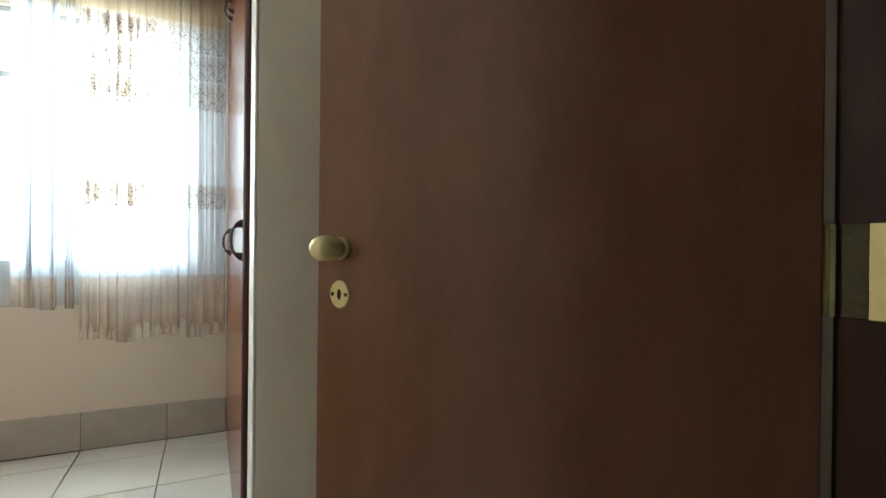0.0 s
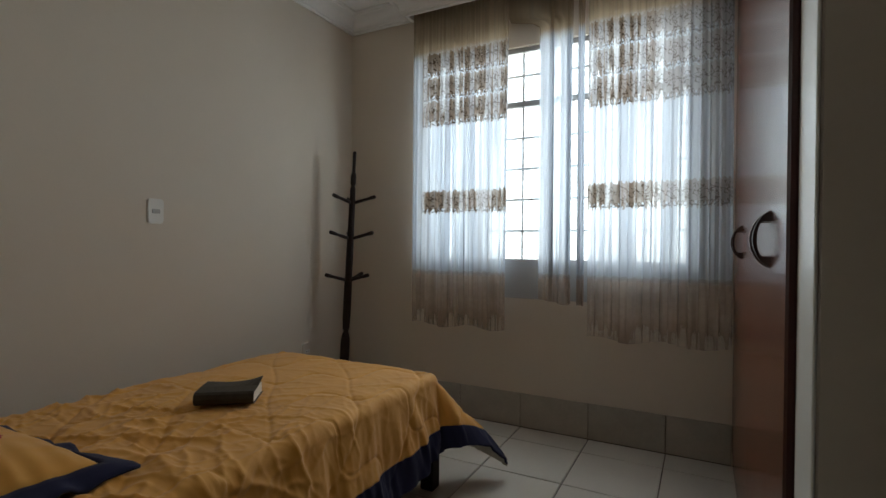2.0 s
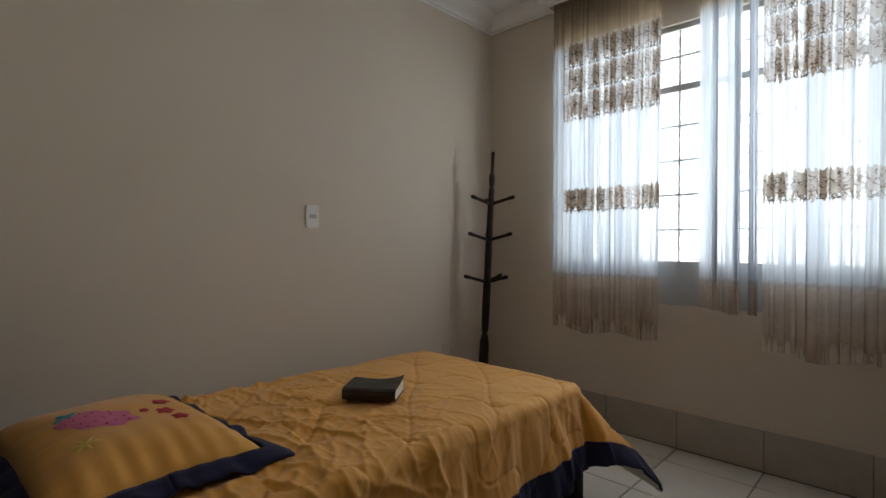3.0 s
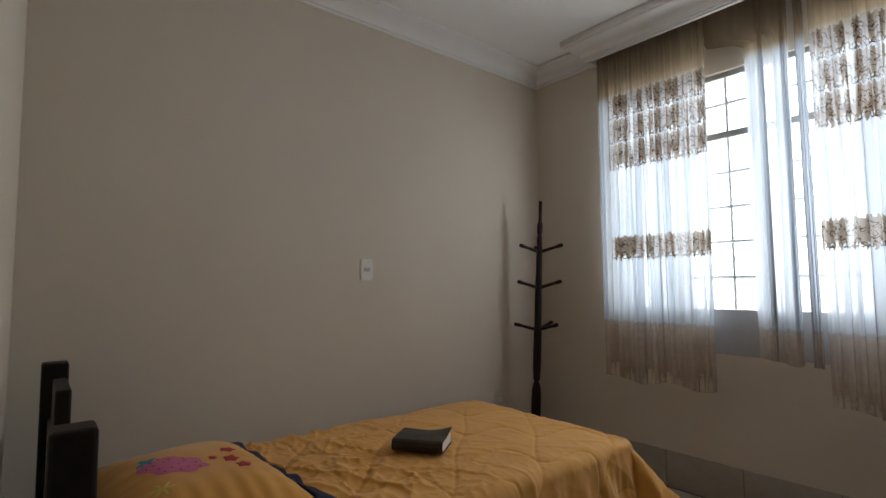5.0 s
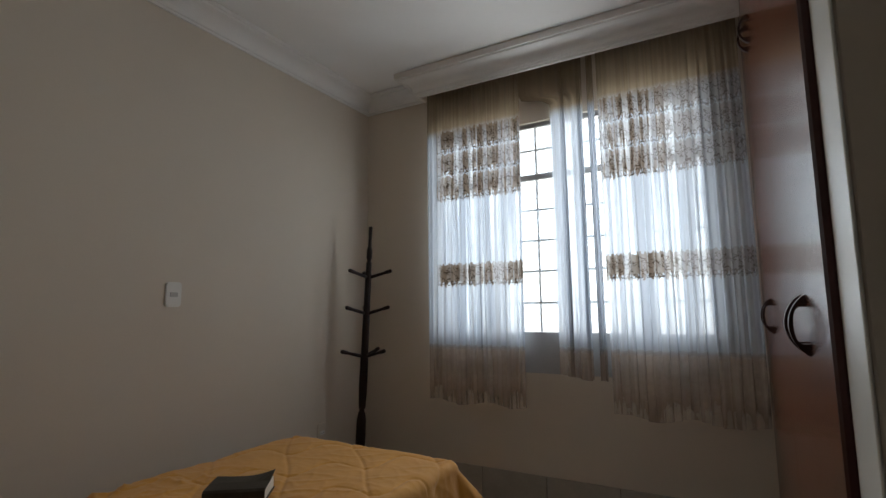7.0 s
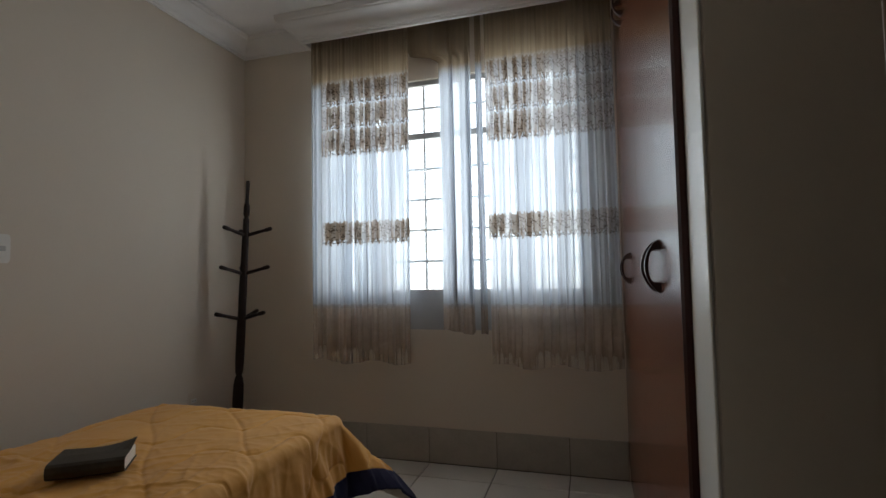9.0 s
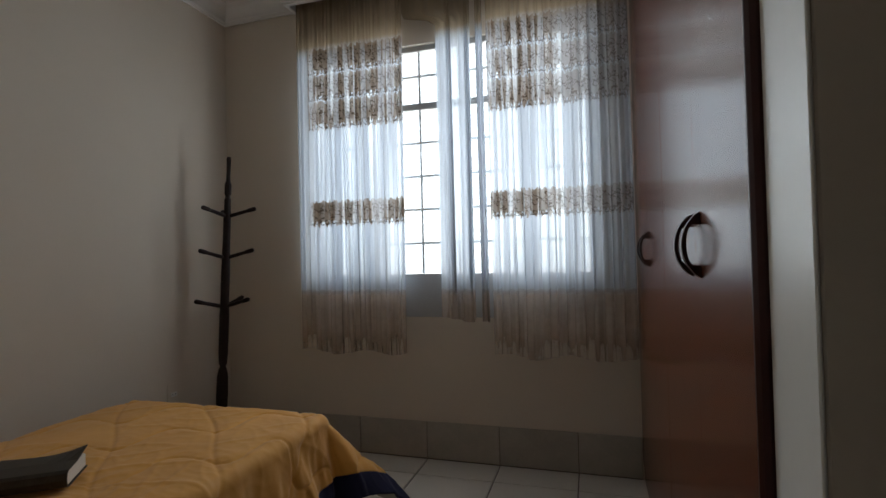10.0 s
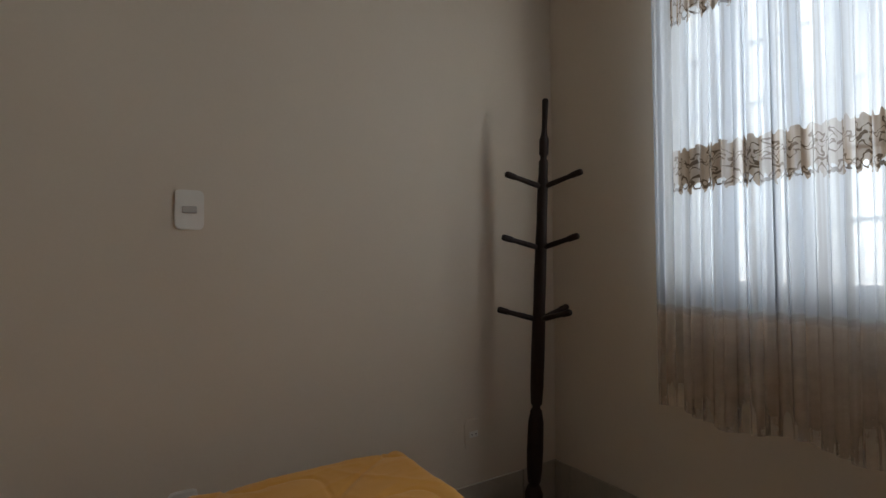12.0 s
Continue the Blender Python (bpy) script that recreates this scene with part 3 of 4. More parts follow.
seams = [WY0 + 0.05, 1.635, 2.115, 2.56, WY1]
for k in range(4):
    a, b = seams[k] + (0.0018 if k % 2 == 0 else 0.0004), seams[k + 1] - (0.0004 if k % 2 == 0 else 0.0018)
    d = part("door", box(XF, XF + 0.018, a, b, 0.082, 2.096, bevel=0.0004), CHERRY, ward)
    y = b - 0.045 if k % 2 == 0 else a + 0.045
    bow_handle(y, 1.113, 0.138, d)
    d = part("upper_door", box(XF, XF + 0.018, a, b, 2.098, ZC - 0.006, bevel=0.0004), CHERRY, ward)
    bow_handle(y, 2.29, 0.125, d)
edge = [(XF + 0.018, WY0), (XF - 0.008, WY0), (XF - 0.015, WY0 + 0.004), (XF - 0.019, WY0 + 0.012), (XF - 0.018, WY0 + 0.021), (XF - 0.013, WY0 + 0.029), (XF - 0.007, WY0 + 0.033),
        (XF - 0.007, WY0 + 0.041), (XF - 0.003, WY0 + 0.049), (XF + 0.018, WY0 + 0.049)]
bm = bmesh.new()
rows = [[bm.verts.new((x, y, z)) for x, y in edge] for z in (0.002, ZC - 0.002)]
for i in range(len(edge)):
    j = (i + 1) % len(edge)
    bm.faces.new((rows[0][i], rows[0][j], rows[1][j], rows[1][i]))
bm.faces.new(rows[0][::-1]); bm.faces.new(rows[1])
bmesh.ops.recalc_face_normals(bm, faces=bm.faces)
part("edge_moulding", bm, MAHOGANY, ward, "dark mahogany upright edge moulding")

# ---- curtains ----
def curtain(name, x0, x1, spread, top, foot, y, waves, seed, material, parent, label="", swing_out=0.0, flare=0.0):
    """Gathered sheer cloth from x0 to x1; spread: cloth width over hung width."""
    wide = x1 - x0
    n = int(wide * spread / 0.007) + 1
    rng = random.Random(seed)
    ph = [(rng.uniform(0, 6.28), rng.uniform(0.75, 1.3), rng.uniform(0.4, 1.0)) for _ in range(5)]
    cloth = wide * spread
    rows_n = 64

    def place(i, j):
        u, h = i / (n - 1), j / (rows_n - 1)
        s = u * wide
        z = top + (foot - top) * h
        fold = 0.0
        for k, (p, f, a) in enumerate(ph):
            fold += a * math.sin(2 * math.pi * f * waves * (0.5 + 0.33 * k) * s + p + 0.5 * h * math.sin(3 * p + 5 * s))
        big = math.sin(2 * math.pi * 2.1 * s + ph[0][0]) * 0.012 * h
        sway = 0.010 * h * math.sin(2 * math.pi * 1.7 * s + ph[1][0])
        loose = 0.55 + 0.45 * h
        hem = 0.012 * math.sin(2 * math.pi * 3.1 * s + ph[2][0]) * (h > 0.97)
        xx = x0 + s + sway + 0.006 * math.sin(2 * math.pi * waves * 1.4 * s + ph[3][0]) * (0.4 + h) * min(1, 8 * u, 8 * (1 - u))
        lift = min(1.0, max(0.0, (0.152 - h) / 0.03))
        xx -= flare * (1 - u) ** 1.5 * lift * lift * (3 - 2 * lift)
        return (min(xx, XF - 0.008), y + 0.0085 * fold * loose + big + swing_out * h, z + hem)

    return grid_object(name, (n, rows_n), place, material, parent, label, uv=lambda i, j: (i / (n - 1) * cloth + seed, top + (foot - top) * j / (rows_n - 1)))


cl = thing("curtain", (-1.68, 2.97, 0.58), "sheer white voile curtain with cream hem and brown lace bands", "curtain", "window curtains")
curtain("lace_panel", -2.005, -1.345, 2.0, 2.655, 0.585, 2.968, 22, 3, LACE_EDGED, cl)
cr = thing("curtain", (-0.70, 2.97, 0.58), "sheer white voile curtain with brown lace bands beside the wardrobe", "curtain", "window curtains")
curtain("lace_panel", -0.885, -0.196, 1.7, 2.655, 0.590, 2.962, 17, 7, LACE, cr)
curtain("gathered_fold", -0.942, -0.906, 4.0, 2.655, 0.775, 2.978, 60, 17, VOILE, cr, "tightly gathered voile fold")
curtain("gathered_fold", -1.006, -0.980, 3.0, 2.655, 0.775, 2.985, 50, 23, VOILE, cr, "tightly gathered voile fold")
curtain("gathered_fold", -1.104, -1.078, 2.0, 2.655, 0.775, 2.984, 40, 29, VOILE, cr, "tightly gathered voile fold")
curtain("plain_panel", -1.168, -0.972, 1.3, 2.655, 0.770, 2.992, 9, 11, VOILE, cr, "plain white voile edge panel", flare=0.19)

# ---- coat rack ----
BASE, TOP = Vector((-2.412, 2.766, 0.0)), Vector((-2.352, 2.806, 1.70))
lean = along(TOP - BASE, BASE)
rack = thing("coat_rack", BASE, "black-stained turned wooden coat stand with slanted pegs", "coat rack")
prof = [(0.050, 0.045), (0.052, 0.095), (0.046, 0.112), (0.034, 0.118), (0.036, 0.14), (0.037, 0.19), (0.026, 0.215), (0.020, 0.225), (0.026, 0.235), (0.031, 0.28), (0.033, 0.36), (0.031, 0.46),
        (0.025, 0.505), (0.018, 0.515), (0.018, 0.522), (0.025, 0.532), (0.029, 0.60), (0.030, 0.70), (0.029, 0.84), (0.026, 0.90), (0.027, 1.00), (0.025, 1.16), (0.023, 1.22),
        (0.021, 1.30), (0.021, 1.385), (0.0185, 1.40), (0.0185, 1.462), (0.013, 1.470), (0.013, 1.480), (0.019, 1.490), (0.019, 1.545), (0.012, 1.565), (0.0105, 1.60), (0.012, 1.66), (0.013, 1.695), (0.010, 1.702)]
prof = [(r * (0.87 if 0.5 < h < 1.3 else 0.95), h) for r, h in prof]
part("pole", lathe(prof, lean, 20), RACKWOOD, rack, "", True)


def peg(level, angle, length, rise):
    d = Vector((math.cos(radians(angle)), math.sin(radians(angle)), rise)).normalized()
    start = lean @ Vector((0, 0, level))
    bm = lathe([(0.011, 0.010), (0.0105, length * 0.35), (0.0095, length * 0.72), (0.012, length * 0.76), (0.0125, length * 0.96), (0.009, length)], along(d, start), 12)
    part("peg", bm, RACKWOOD, rack, "", True)


for level, turns in ((1.362, (-101, 19, 139)), (1.127, (-106, 14, 134)), (0.852, (-118, 2, 92))):
    for turn in turns:
        peg(level, turn, 0.165, 0.27)
for k in range(4):
    a = radians(28 + 90 * k)
    m = Matrix.Translation(BASE) @ pose(0, 0, 0, 0, 0, math.degrees(a))
    outline = [(0.02, 0.02), (0.02, 0.105), (0.06, 0.10), (0.11, 0.075), (0.15, 0.040), (0.175, 0.030), (0.178, 0.0), (0.145, 0.0), (0.10, 0.028)]
    bm = prism(outline, 1, -0.016, 0.016)
    bmesh.ops.transform(bm, matrix=m, verts=bm.verts)
    part("foot", bm, RACKWOOD, rack)

# ---- bed ----
BX0, BX1, BY0, BY1, BZ = -2.29, -1.405, 0.335, 2.118, 0.515
bed = thing("single_bed", ((BX0 + BX1) / 2, 1.2, 0), "dark wooden single bed with square headboard posts", "bed")
for x in (-2.47, -1.455):
    part("headboard_post", box(x, x + 0.075, 0.258, 0.333, 0, 0.90, bevel=0.008, segments=2), BEDWOOD, bed)
part("headboard_panel", box(-2.130, -1.905, 0.282, 0.317, 0.50, 0.888, bevel=0.006, segments=2), BEDWOOD, bed)
for x0, x1 in ((-2.395, -2.130), (-1.905, -1.455)):
    part("headboard_rail", box(x0, x1, 0.280, 0.312, 0.60, 0.72, bevel=0.006), BEDWOOD, bed)
part("headboard_rail", box(-2.395, -1.455, 0.278, 0.312, 0.36, 0.50, bevel=0.006), BEDWOOD, bed)
for x in (-2.33, -2.21, -1.82, -1.69, -1.56):
    part("headboard_slat", box(x, x + 0.06, 0.287, 0.305, 0.50, 0.60, bevel=0.004), BEDWOOD, bed)
for x in (BX0 - 0.01, BX1 - 0.020):
    part("leg", box(x, x + 0.065, 2.10, 2.165, 0, 0.30, bevel=0.005), BEDWOOD, bed)
for x in (BX0 + 0.005, BX1 - 0.035):
    part("side_rail", box(x, x + 0.03, 0.333, 2.10, 0.18, 0.30, bevel=0.004), BEDWOOD, bed)
part("foot_rail", box(BX0 + 0.055, BX1 - 0.045, 2.11, 2.14, 0.18, 0.30, bevel=0.004), BEDWOOD, bed)
part("mattress", box(BX0 + 0.02, BX1 - 0.02, 0.345, BY1 - 0.03, 0.30, BZ - 0.045, bevel=0.04, segments=3), LINING, bed, "pale fabric mattress")

quilt = thing("quilt", ((BX0 + BX1) / 2, 1.2, BZ), "gold quilted bedspread with navy border draped over the bed", "bedspread")
DROP, STEP = 0.40, 0.0062
QX = int(round((BX1 - BX0 + 2 * DROP) / STEP)) + 1
QY = int(round((BY1 - 0.40 + DROP) / STEP)) + 1


def quilt_st(i, j):
    return BX0 - DROP + i * STEP, 0.40 + j * STEP


def groove(a, spacing):
    f = abs((a / spacing) % 1.0 - 0.5) * spacing
    return f


def quilt_relief(s, t):
    u, v = (s + t) * 0.7071, (s - t) * 0.7071
    a = groove(u + 0.010 * math.sin(2 * math.pi * v / 0.6), 0.30)
    b = groove(v + 0.060 * math.sin(2 * math.pi * u / 0.30 + 1), 0.30)
    g = 0.0
    for d in (a, b):
        g -= 0.0048 * math.exp(-(d / 0.0052) ** 2)
        g += 0.0028 * min(1.0, d / 0.05)
    return g


def quilt_place(i, j):
    s, t = quilt_st(i, j)
    ds = max(0.0, s - BX1) - max(0.0, BX0 - s)
    dt = max(0.0, t - BY1)
    d = math.hypot(ds, dt)
    x, y, z = min(max(s, BX0), BX1), min(t, BY1), BZ
    near = noise.noise((s * 3.1, t * 3.1, 4.0))
    wr = noise.noise((s * 3.4 + t * 1.5, t * 8 - s * 4, 1.7))
    wr2 = noise.noise((s * 12 + t * 5, t * 7, 6.3))
    wr3 = noise.noise((s * 26 + t * 9, t * 21, 2.3))
    calm = 0.25 + 0.75 * min(1.0, max(0.0, (1.70 - t) / 0.5))
    wr4 = noise.noise((s * 13 + t * 6, t * 22 - s * 5, 8.1))
    crease = 0.011 * (1 - abs(wr)) ** 10 + 0.0062 * (1 - abs(wr2)) ** 11 + 0.0032 * (1 - abs(wr4)) ** 9 + 0.0007 * wr3 + 0.006 * wr
    crease += 0.0075 * (1 - abs(noise.noise((s * 5 - t * 4, t * 13 + s * 6, 12.4)))) ** 14 * (0.4 + 0.6 * min(1.0, max(0.0, (1.35 - t) / 0.5)))
    relief = quilt_relief(s, t) + calm * crease
    if d < 1e-6:
        return (x, y, z + relief + 0.004 * near)
    nx, ny = ds / d, dt / d
    r = 0.042
    corner = 2 * min(abs(ds), dt) / (abs(ds) + dt + 1e-6)
    lean_out = radians(11 + 25 * corner + (5 if dt > 0 else 0))
    if d < r * math.pi / 2:
        a = d / r
        o, down = r * math.sin(a), r * (1 - math.cos(a))
        px, pz = math.sin(a), math.cos(a)
    else:
        rest = (d - r * math.pi / 2) * (1 + 0.09 * corner)
        o, down = r + rest * math.sin(lean_out), r + rest * math.cos(lean_out)
        px, pz = 1.0, 0.2
    run = t if abs(ds) > dt else s
    wave = (0.010 * math.sin(run * 21 + 2 * near) + 0.007 * math.sin(run * 47 + 5 * near) + 0.010 * noise.noise((run * 34, d * 5, 3.0))) * min(1.0, d / 0.3) * (1 - 0.6 * corner)
    o += px * relief + wave
    z = z - down + pz * relief
    if ds > 0:                                      # the side hangs shorter towards the foot corner
        rise = min(1.0, max(0.0, (t - BY1 + 0.42) / 0.5))
        tip = min(1.0, max(0.0, (DROP - dt) / 0.14))
        z += 0.065 * rise * rise * (3 - 2 * rise) * tip * (ds / DROP) ** 2
    return (x + nx * o, y + ny * o, max(z, 0.022))


def in_border(i, j):
    s, t = quilt_st(i + 0.5, j + 0.5)
    return max(max(0.0, s - BX1), max(0.0, BX0 - s), max(0.0, t - BY1)) > DROP - 0.125


cache = {}
def quilt_cached(i, j):
    if (i, j) not in cache:
        cache[(i, j)] = quilt_place(i, j)
    return cache[(i, j)]


grid_object("quilted_cover", (QX, QY), quilt_cached, (GOLD, LINING), quilt, keep=lambda i, j: not in_border(i, j), solid=0.012)
grid_object("border", (QX, QY), quilt_cached, (NAVY, LINING), quilt, "navy blue cotton border", keep=in_border, solid=0.012)

# ---- pillow ----
PC, PT = Vector((-1.915, 0.615, BZ + 0.006)), radians(4)
PA, PB, PH = 0.335, 0.235, 0.090


def pillow_point(u, v, up):
    """Place on the pillow's upper or lower skin; u, v from -1 to 1."""
    f = max(0.0, (1 - abs(u) ** 2.6) * (1 - abs(v) ** 2.6)) ** 0.55
    pinch = 1 - 0.06 * (abs(u) * (1 - abs(v)) + abs(v) * (1 - abs(u)))
    x, y = u * PA * pinch, v * PB * pinch
    z = 0.030 + (PH * f if up else -0.024 * f)
    if up:
        z += 0.006 * noise.noise((u * 2.2, v * 2.2, 9.0)) + 0.004 * f * math.sin(u * 16 + 3 * v) * abs(v) ** 3
    z += 0.011 * f * math.sin(v * 26 + 2 * noise.noise((v * 3, 1.0, 2.0))) * max(0.0, u) ** 4 if up else 0.0
    if up:                                          # puckers along the seam
        z += 0.011 * f * (0.5 + 0.5 * math.sin(u * 31 + 4 * noise.noise((u * 5, v, 7.0)))) * max(0.0, abs(v) - 0.35) ** 1.5 * 1.6
    return (PC.x + x * math.cos(PT) - y * math.sin(PT), PC.y + x * math.sin(PT) + y * math.cos(PT), PC.z + z)


pillow = thing("pillow", PC, "gold pillow with navy flange and embroidered fruit and flowers", "pillow")
NP = 81
grid_object("cushion", (NP, NP), lambda i, j: pillow_point(2 * i / (NP - 1) - 1, 2 * j / (NP - 1) - 1, True), GOLD, pillow)
grid_object("cushion_back", (NP, NP), lambda i, j: pillow_point(1 - 2 * i / (NP - 1), 2 * j / (NP - 1) - 1, False), NAVY, pillow)


def flange_point(i, j):
    a = 2 * math.pi * i / 160
    c, s = math.cos(a), math.sin(a)
    k = 1 / max(abs(c), abs(s))
    u, v = c * k, s * k
    grow = j / 4 * 0.052
    corner = min(abs(u), abs(v))
    base = Vector(pillow_point(u * 0.995, v * 0.995, True))
    w = Vector((u * (1 if abs(u) > 0.99 else 0.98), v * (1 if abs(v) > 0.99 else 0.98), 0))
    w = Vector((w.x if abs(u) > 0.9 else w.x * 0.3, w.y if abs(v) > 0.9 else w.y * 0.3, 0)).normalized()
    w = Matrix.Rotation(PT, 3, "Z") @ w
    out_by = grow * (1 + 0.5 * (corner > 0.9))
    return tuple(base + w * out_by + Vector((0, 0, -(0.018 + 0.012 * max(0.0, v)) * (j / 4) + 0.010 * (j / 4) * math.sin(a * 17 + 3 * noise.noise((c * 3, s * 3, 5.0))) + 0.012 * (j / 4) * noise.noise((c * 7, s * 7, 2.0)))))


grid_object("flange", (161, 5), flange_point, (NAVY, NAVY), pillow, "navy blue pillow flange", solid=0.008)


def applique(outline, material, name):
    bm = bmesh.new()
    cu = sum(p[0] for p in outline) / len(outline)
    cv = sum(p[1] for p in outline) / len(outline)
    rings = []
    for k in (0.33, 0.66, 1.0):
        rings.append([bm.verts.new(Vector(pillow_point(cu + (u - cu) * k, cv + (v - cv) * k, True)) + Vector((0, 0, 0.0035 if k < 1 else 0.0015))) for u, v in outline])
    mid = bm.verts.new(Vector(pillow_point(cu, cv, True)) + Vector((0, 0, 0.0035)))
    n = len(outline)
    for i in range(n):
        j = (i + 1) % n
        bm.faces.new((mid, rings[0][i], rings[0][j]))
        for a, b in zip(rings, rings[1:]):
            bm.faces.new((a[i], b[i], b[j], a[j]))
    return part(name, bm, material, pillow, "", True)


def blob(cu, cv, ru, rv, lobes, depth, turn=0.0, n=36):
    pts = []
    for k in range(n):
        a = 2 * math.pi * k / n
        r = 1 + depth * math.cos(lobes * a)
        x, y = r * ru * math.cos(a), r * rv * math.sin(a)
        pts.append((cu + x * math.cos(turn) - y * math.sin(turn), cv + x * math.sin(turn) + y * math.cos(turn)))
    return pts


berry = applique(blob(0.04, -0.25, 0.38, 0.20, 7, 0.10, 1.02, 56), PINK, "berry_patch")
for k in range(16):
    a, r = k * 2.4, 0.05 + 0.045 * k ** 0.5
    c, n = 1.5 * r * math.cos(a), 0.75 * r * math.sin(a)
    u, v = 0.04 + c * 0.523 - n * 0.852, -0.25 + c * 0.852 + n * 0.523
    p = Vector(pillow_point(u, v, True)) + Vector((0, 0, 0.003))
    part("seed", lathe([(0.0028, 0), (0.0028, 0.0012), (0.001, 0.0018)], Matrix.Translation(p), 8), RED, berry)
for cu, cv, ru in ((-0.07, 0.49, 0.075), (0.18, 0.41, 0.075), (0.38, 0.47, 0.075), (0.10, 0.21, 0.04)):
    applique(blob(cu, cv, ru, ru * 1.3, 5, 0.16, cu), RED, "flower_patch")
applique(blob(-0.22, -0.46, 0.085, 0.10, 4, 0.45, 0.4), TEAL, "leaf_patch")
applique(blob(0.46, -0.52, 0.08, 0.10, 6, 0.55, 0.2), LEMON, "star_patch")

# ---- book ----
BOOK = Matrix.Translation((-1.805, 1.400, BZ + 0.022)) @ pose(0, 0, 0, 0, 0, 36)
book = thing("book", BOOK.translation, "thick black leather-covered book lying on the bedspread", "book")
bl, bw, bh = 0.094, 0.068, 0.044


def leather_cover():
    bm = bmesh.new()
    outline = [(bw + 0.006, 0.0), (-bw + 0.004, 0.0), (-bw - 0.006, 0.006), (-bw - 0.010, bh / 2), (-bw - 0.006, bh - 0.006), (-bw + 0.004, bh), (0.0, bh + 0.002), (bw + 0.008, bh + 0.001),
               (bw + 0.008, bh - 0.002), (0.0, bh - 0.001), (-bw + 0.006, bh - 0.003), (-bw - 0.002, bh - 0.008), (-bw - 0.006, bh / 2), (-bw - 0.002, 0.008), (-bw + 0.006, 0.003), (bw + 0.006, 0.003)]
    rows = []
    for k in range(9):
        x = -bl - 0.004 + (2 * bl + 0.008) * k / 8
        curl = 0.010 * max(0.0, k / 8 - 0.45) ** 2 * 5 - 0.004 * math.sin(math.pi * k / 8)
        rows.append([bm.verts.new((x, y, z + (curl if z > bh * 0.8 and y > 0 else 0))) for y, z in outline])
    n = len(outline)
    for a, b in zip(rows, rows[1:]):
        for i in range(n):
            j = (i + 1) % n
            bm.faces.new((a[i], a[j], b[j], b[i]))
    bm.faces.new(rows[0][::-1]); bm.faces.new(rows[-1])
    bmesh.ops.recalc_face_normals(bm, faces=bm.faces)
    bmesh.ops.transform(bm, matrix=BOOK, verts=bm.verts)
    return bm


part("cover", leather_cover(), LEATHER, book)
part("pages", box(-bl - 0.001, bl + 0.002, -bw + 0.001, bw, 0.0035, bh - 0.0035, bevel=0.003, turn=BOOK), PAGES, book, "off-white page block")


# ---- wall plates ----
def wall_plate(y, z, label, rocker, colour=PLASTIC, deep=0.008):
    p = thing("wall_plate", (XW, y, z), label, "switch plate" if rocker else "wall socket")
    curve = [(math.cos(2 * math.pi * k / 40), math.sin(2 * math.pi * k / 40)) for k in range(40)]
    outline = [(y + 0.039 * math.copysign(abs(c) ** 0.36, c), z + 0.058 * math.copysign(abs(n) ** 0.26, n)) for c, n in curve]
    bm = prism(outline, 0, XW, XW + deep)
    rim = [e for e in bm.edges if all(v.co.x > XW + deep * 0.5 for v in e.verts)]
    bmesh.ops.bevel(bm, geom=rim, offset=deep * 0.4, segments=2, affect="EDGES")
    part("cover_plate", bm, colour, p)
    if rocker:
        part("rocker", box(XW + 0.0075, XW + 0.0115, y - 0.019, y + 0.019, z - 0.010, z + 0.010, bevel=0.0015), GREYPLASTIC, p, "pale grey rocker")
    else:
        part("socket_insert", box(XW + 0.0075, XW + 0.0095, y - 0.021, y + 0.021, z - 0.012, z + 0.012, bevel=0.001), PLASTIC, p)
        for dy in (-0.0095, 0.0095):
            part("socket_hole", lathe([(0.0026, 0), (0.0026, 0.0106), (0.0018, 0.0108)], along((1, 0, 0), (XW, y + dy, z)), 10), HOLE, p)


wall_plate(1.602, 1.237, "white plastic light switch plate above the bed", True)
wall_plate(1.587, 0.375, "white plastic wall socket low behind the bed", False)
wall_plate(2.60, 0.40, "beige painted-over wall socket low near the coat stand", False, PAINT, 0.0045)

# ---- tiles ----
TS, GAP = 0.40, 0.0065
shapes = {}


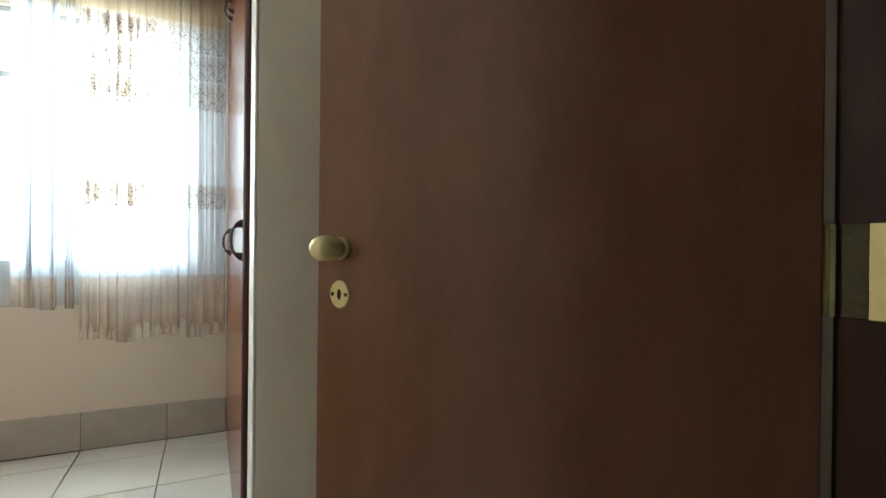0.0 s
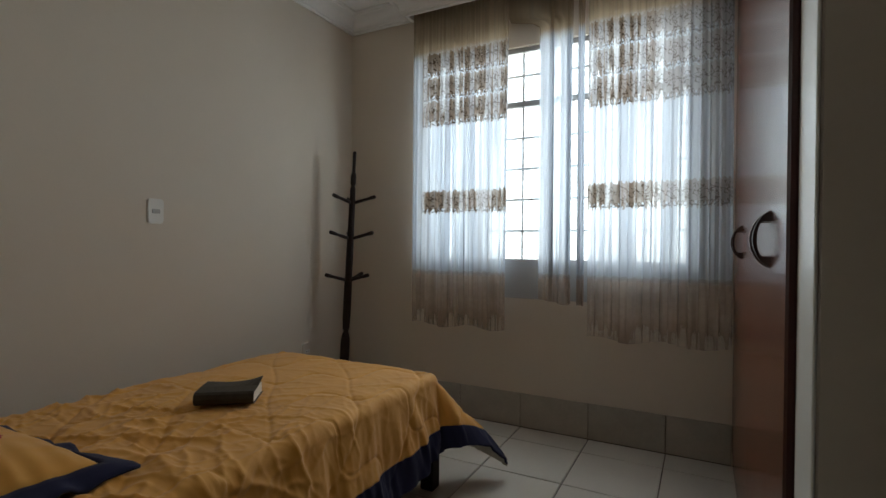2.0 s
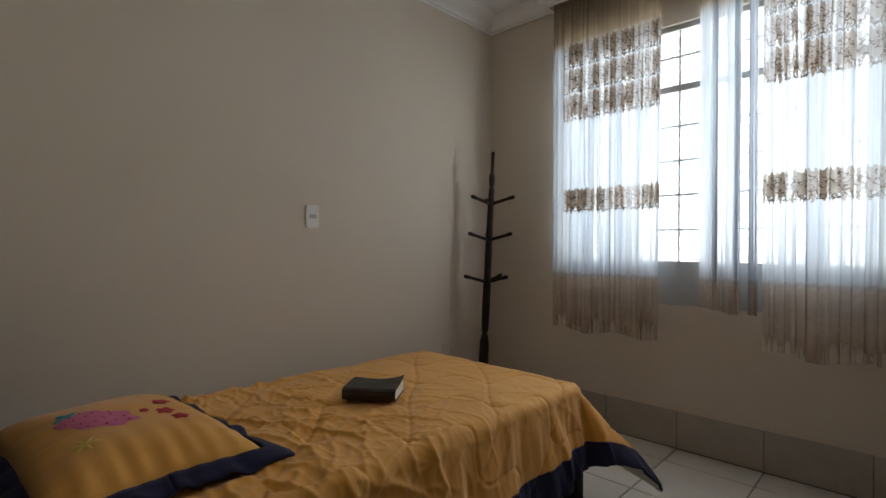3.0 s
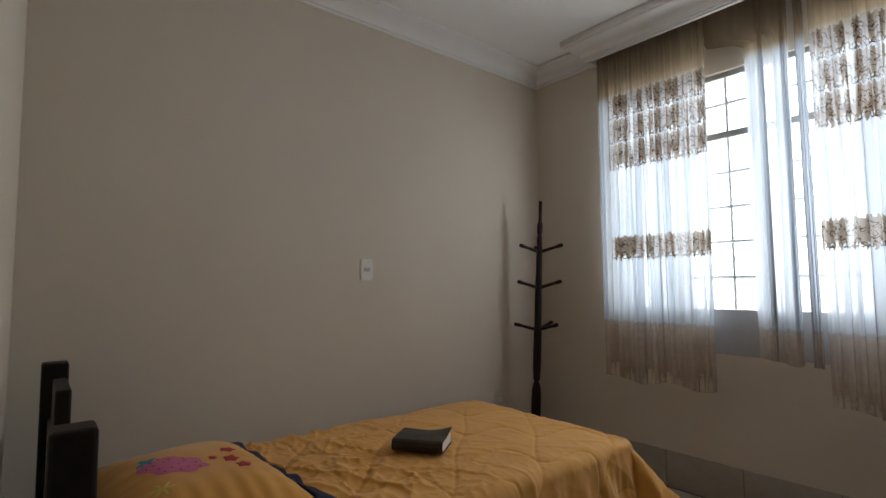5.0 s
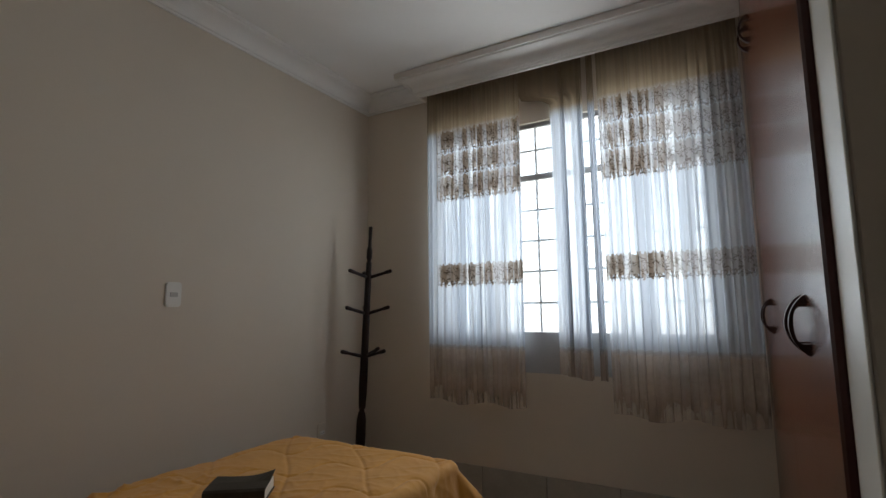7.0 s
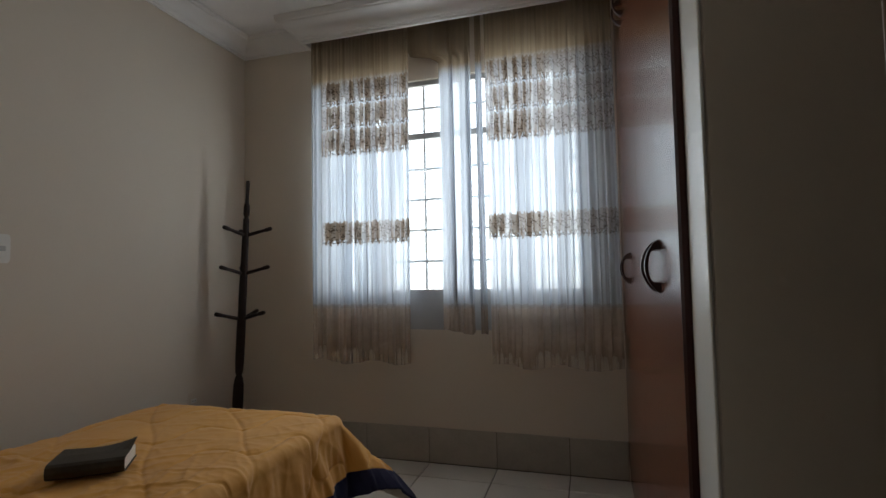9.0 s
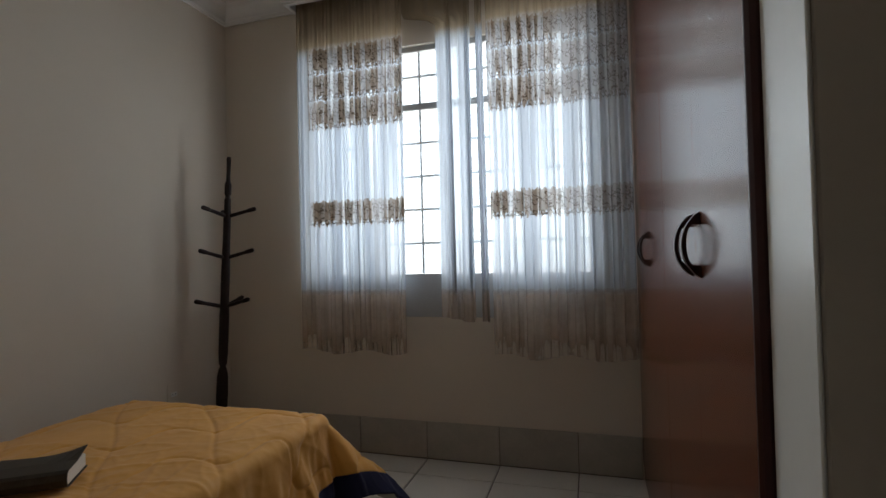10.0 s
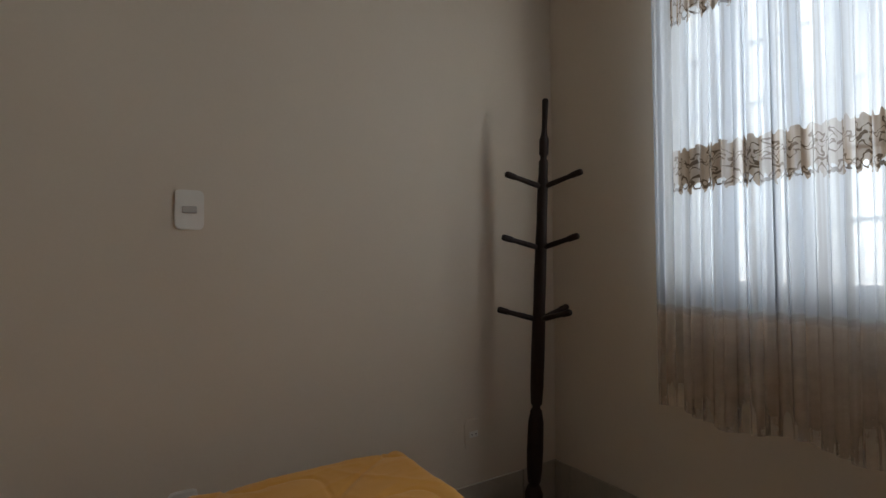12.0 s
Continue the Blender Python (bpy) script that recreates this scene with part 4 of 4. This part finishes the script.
def tile_mesh(w, d, h, material):
    key = (round(w, 3), round(d, 3), material.name)
    if key not in shapes:
        bm = bmesh.new()
        b = 0.0022
        rings = []
        for inset, z in ((0, -h), (0, -b), (b, 0)):
            rings.append([bm.verts.new((sx * (w / 2 - inset), sy * (d / 2 - inset), z)) for sx, sy in ((-1, -1), (1, -1), (1, 1), (-1, 1))])
        for a, c in zip(rings, rings[1:]):
            for i in range(4):
                j = (i + 1) % 4
                bm.faces.new((a[i], a[j], c[j], c[i]))
        bm.faces.new(rings[-1])
        bm.faces.new(rings[0][::-1])
        me = bpy.data.meshes.new("tile")
        bm.to_mesh(me)
        bm.free()
        me.materials.append(material)
        shapes[key] = me
    return shapes[key]


def lay(me, m, parent):
    ob = new("tile", me)
    ob.parent = parent
    ob.matrix_parent_inverse = world_of(parent).inverted()
    ob.matrix_basis = m


def cuts(start, lo, hi):
    a = start
    while a > lo:
        a -= TS
    out = []
    while a < hi - 0.002:
        p, q = max(a, lo), min(a + TS, hi)
        if q - p > 0.02:
            out.append((p, q))
        a += TS
    return out


rng = random.Random(5)
for x0, x1 in cuts(-0.48, XW, XE):
    for y0, y1 in cuts(2.852, HALL, YN):
        if x0 > XF + 0.02 and y0 > 1.19:
            continue
        lay(tile_mesh(x1 - x0 - GAP, y1 - y0 - GAP, 0.008, TILE), pose((x0 + x1) / 2, (y0 + y1) / 2, rng.uniform(-0.0004, 0.0), rng.uniform(-0.05, 0.05), rng.uniform(-0.05, 0.05)), floor)

SH = 0.205
for name, fixed, spans, turn in (("baseboard_north", YN, cuts(-0.48, XW, XF - 0.001), "n"), ("baseboard_west", XW, cuts(2.852, YS, YN - 0.009), "w"),
                                 ("baseboard_south", YS, cuts(-0.48, XW + 0.009, DOOR[0] - 0.04), "s")):
    if turn == "n":
        bm = box(XW, XF - 0.001, YN - 0.003, YN - 0.0002, 0.001, SH - 0.002)
    elif turn == "w":
        bm = box(XW + 0.0002, XW + 0.003, YS, YN - 0.004, 0.001, SH - 0.002)
    else:
        bm = box(XW + 0.004, DOOR[0] - 0.035, YS + 0.0002, YS + 0.003, 0.001, SH - 0.002)
    base = tagged(part(name, bm, GROUT), "greige ceramic tile baseboard", "baseboard", "", "structure")
    for a, b in spans:
        me = tile_mesh(b - a - 0.004, SH - 0.006, 0.006, SKIRT)
        c, z = (a + b) / 2, SH / 2 + 0.003
        if turn == "n":
            lay(me, pose(c, YN - 0.0085, z, 90), base)
        elif turn == "w":
            lay(me, pose(XW + 0.0085, c, z, 90, 0, 90), base)
        else:
            lay(me, pose(c, YS + 0.0085, z, 90, 0, 180), base)
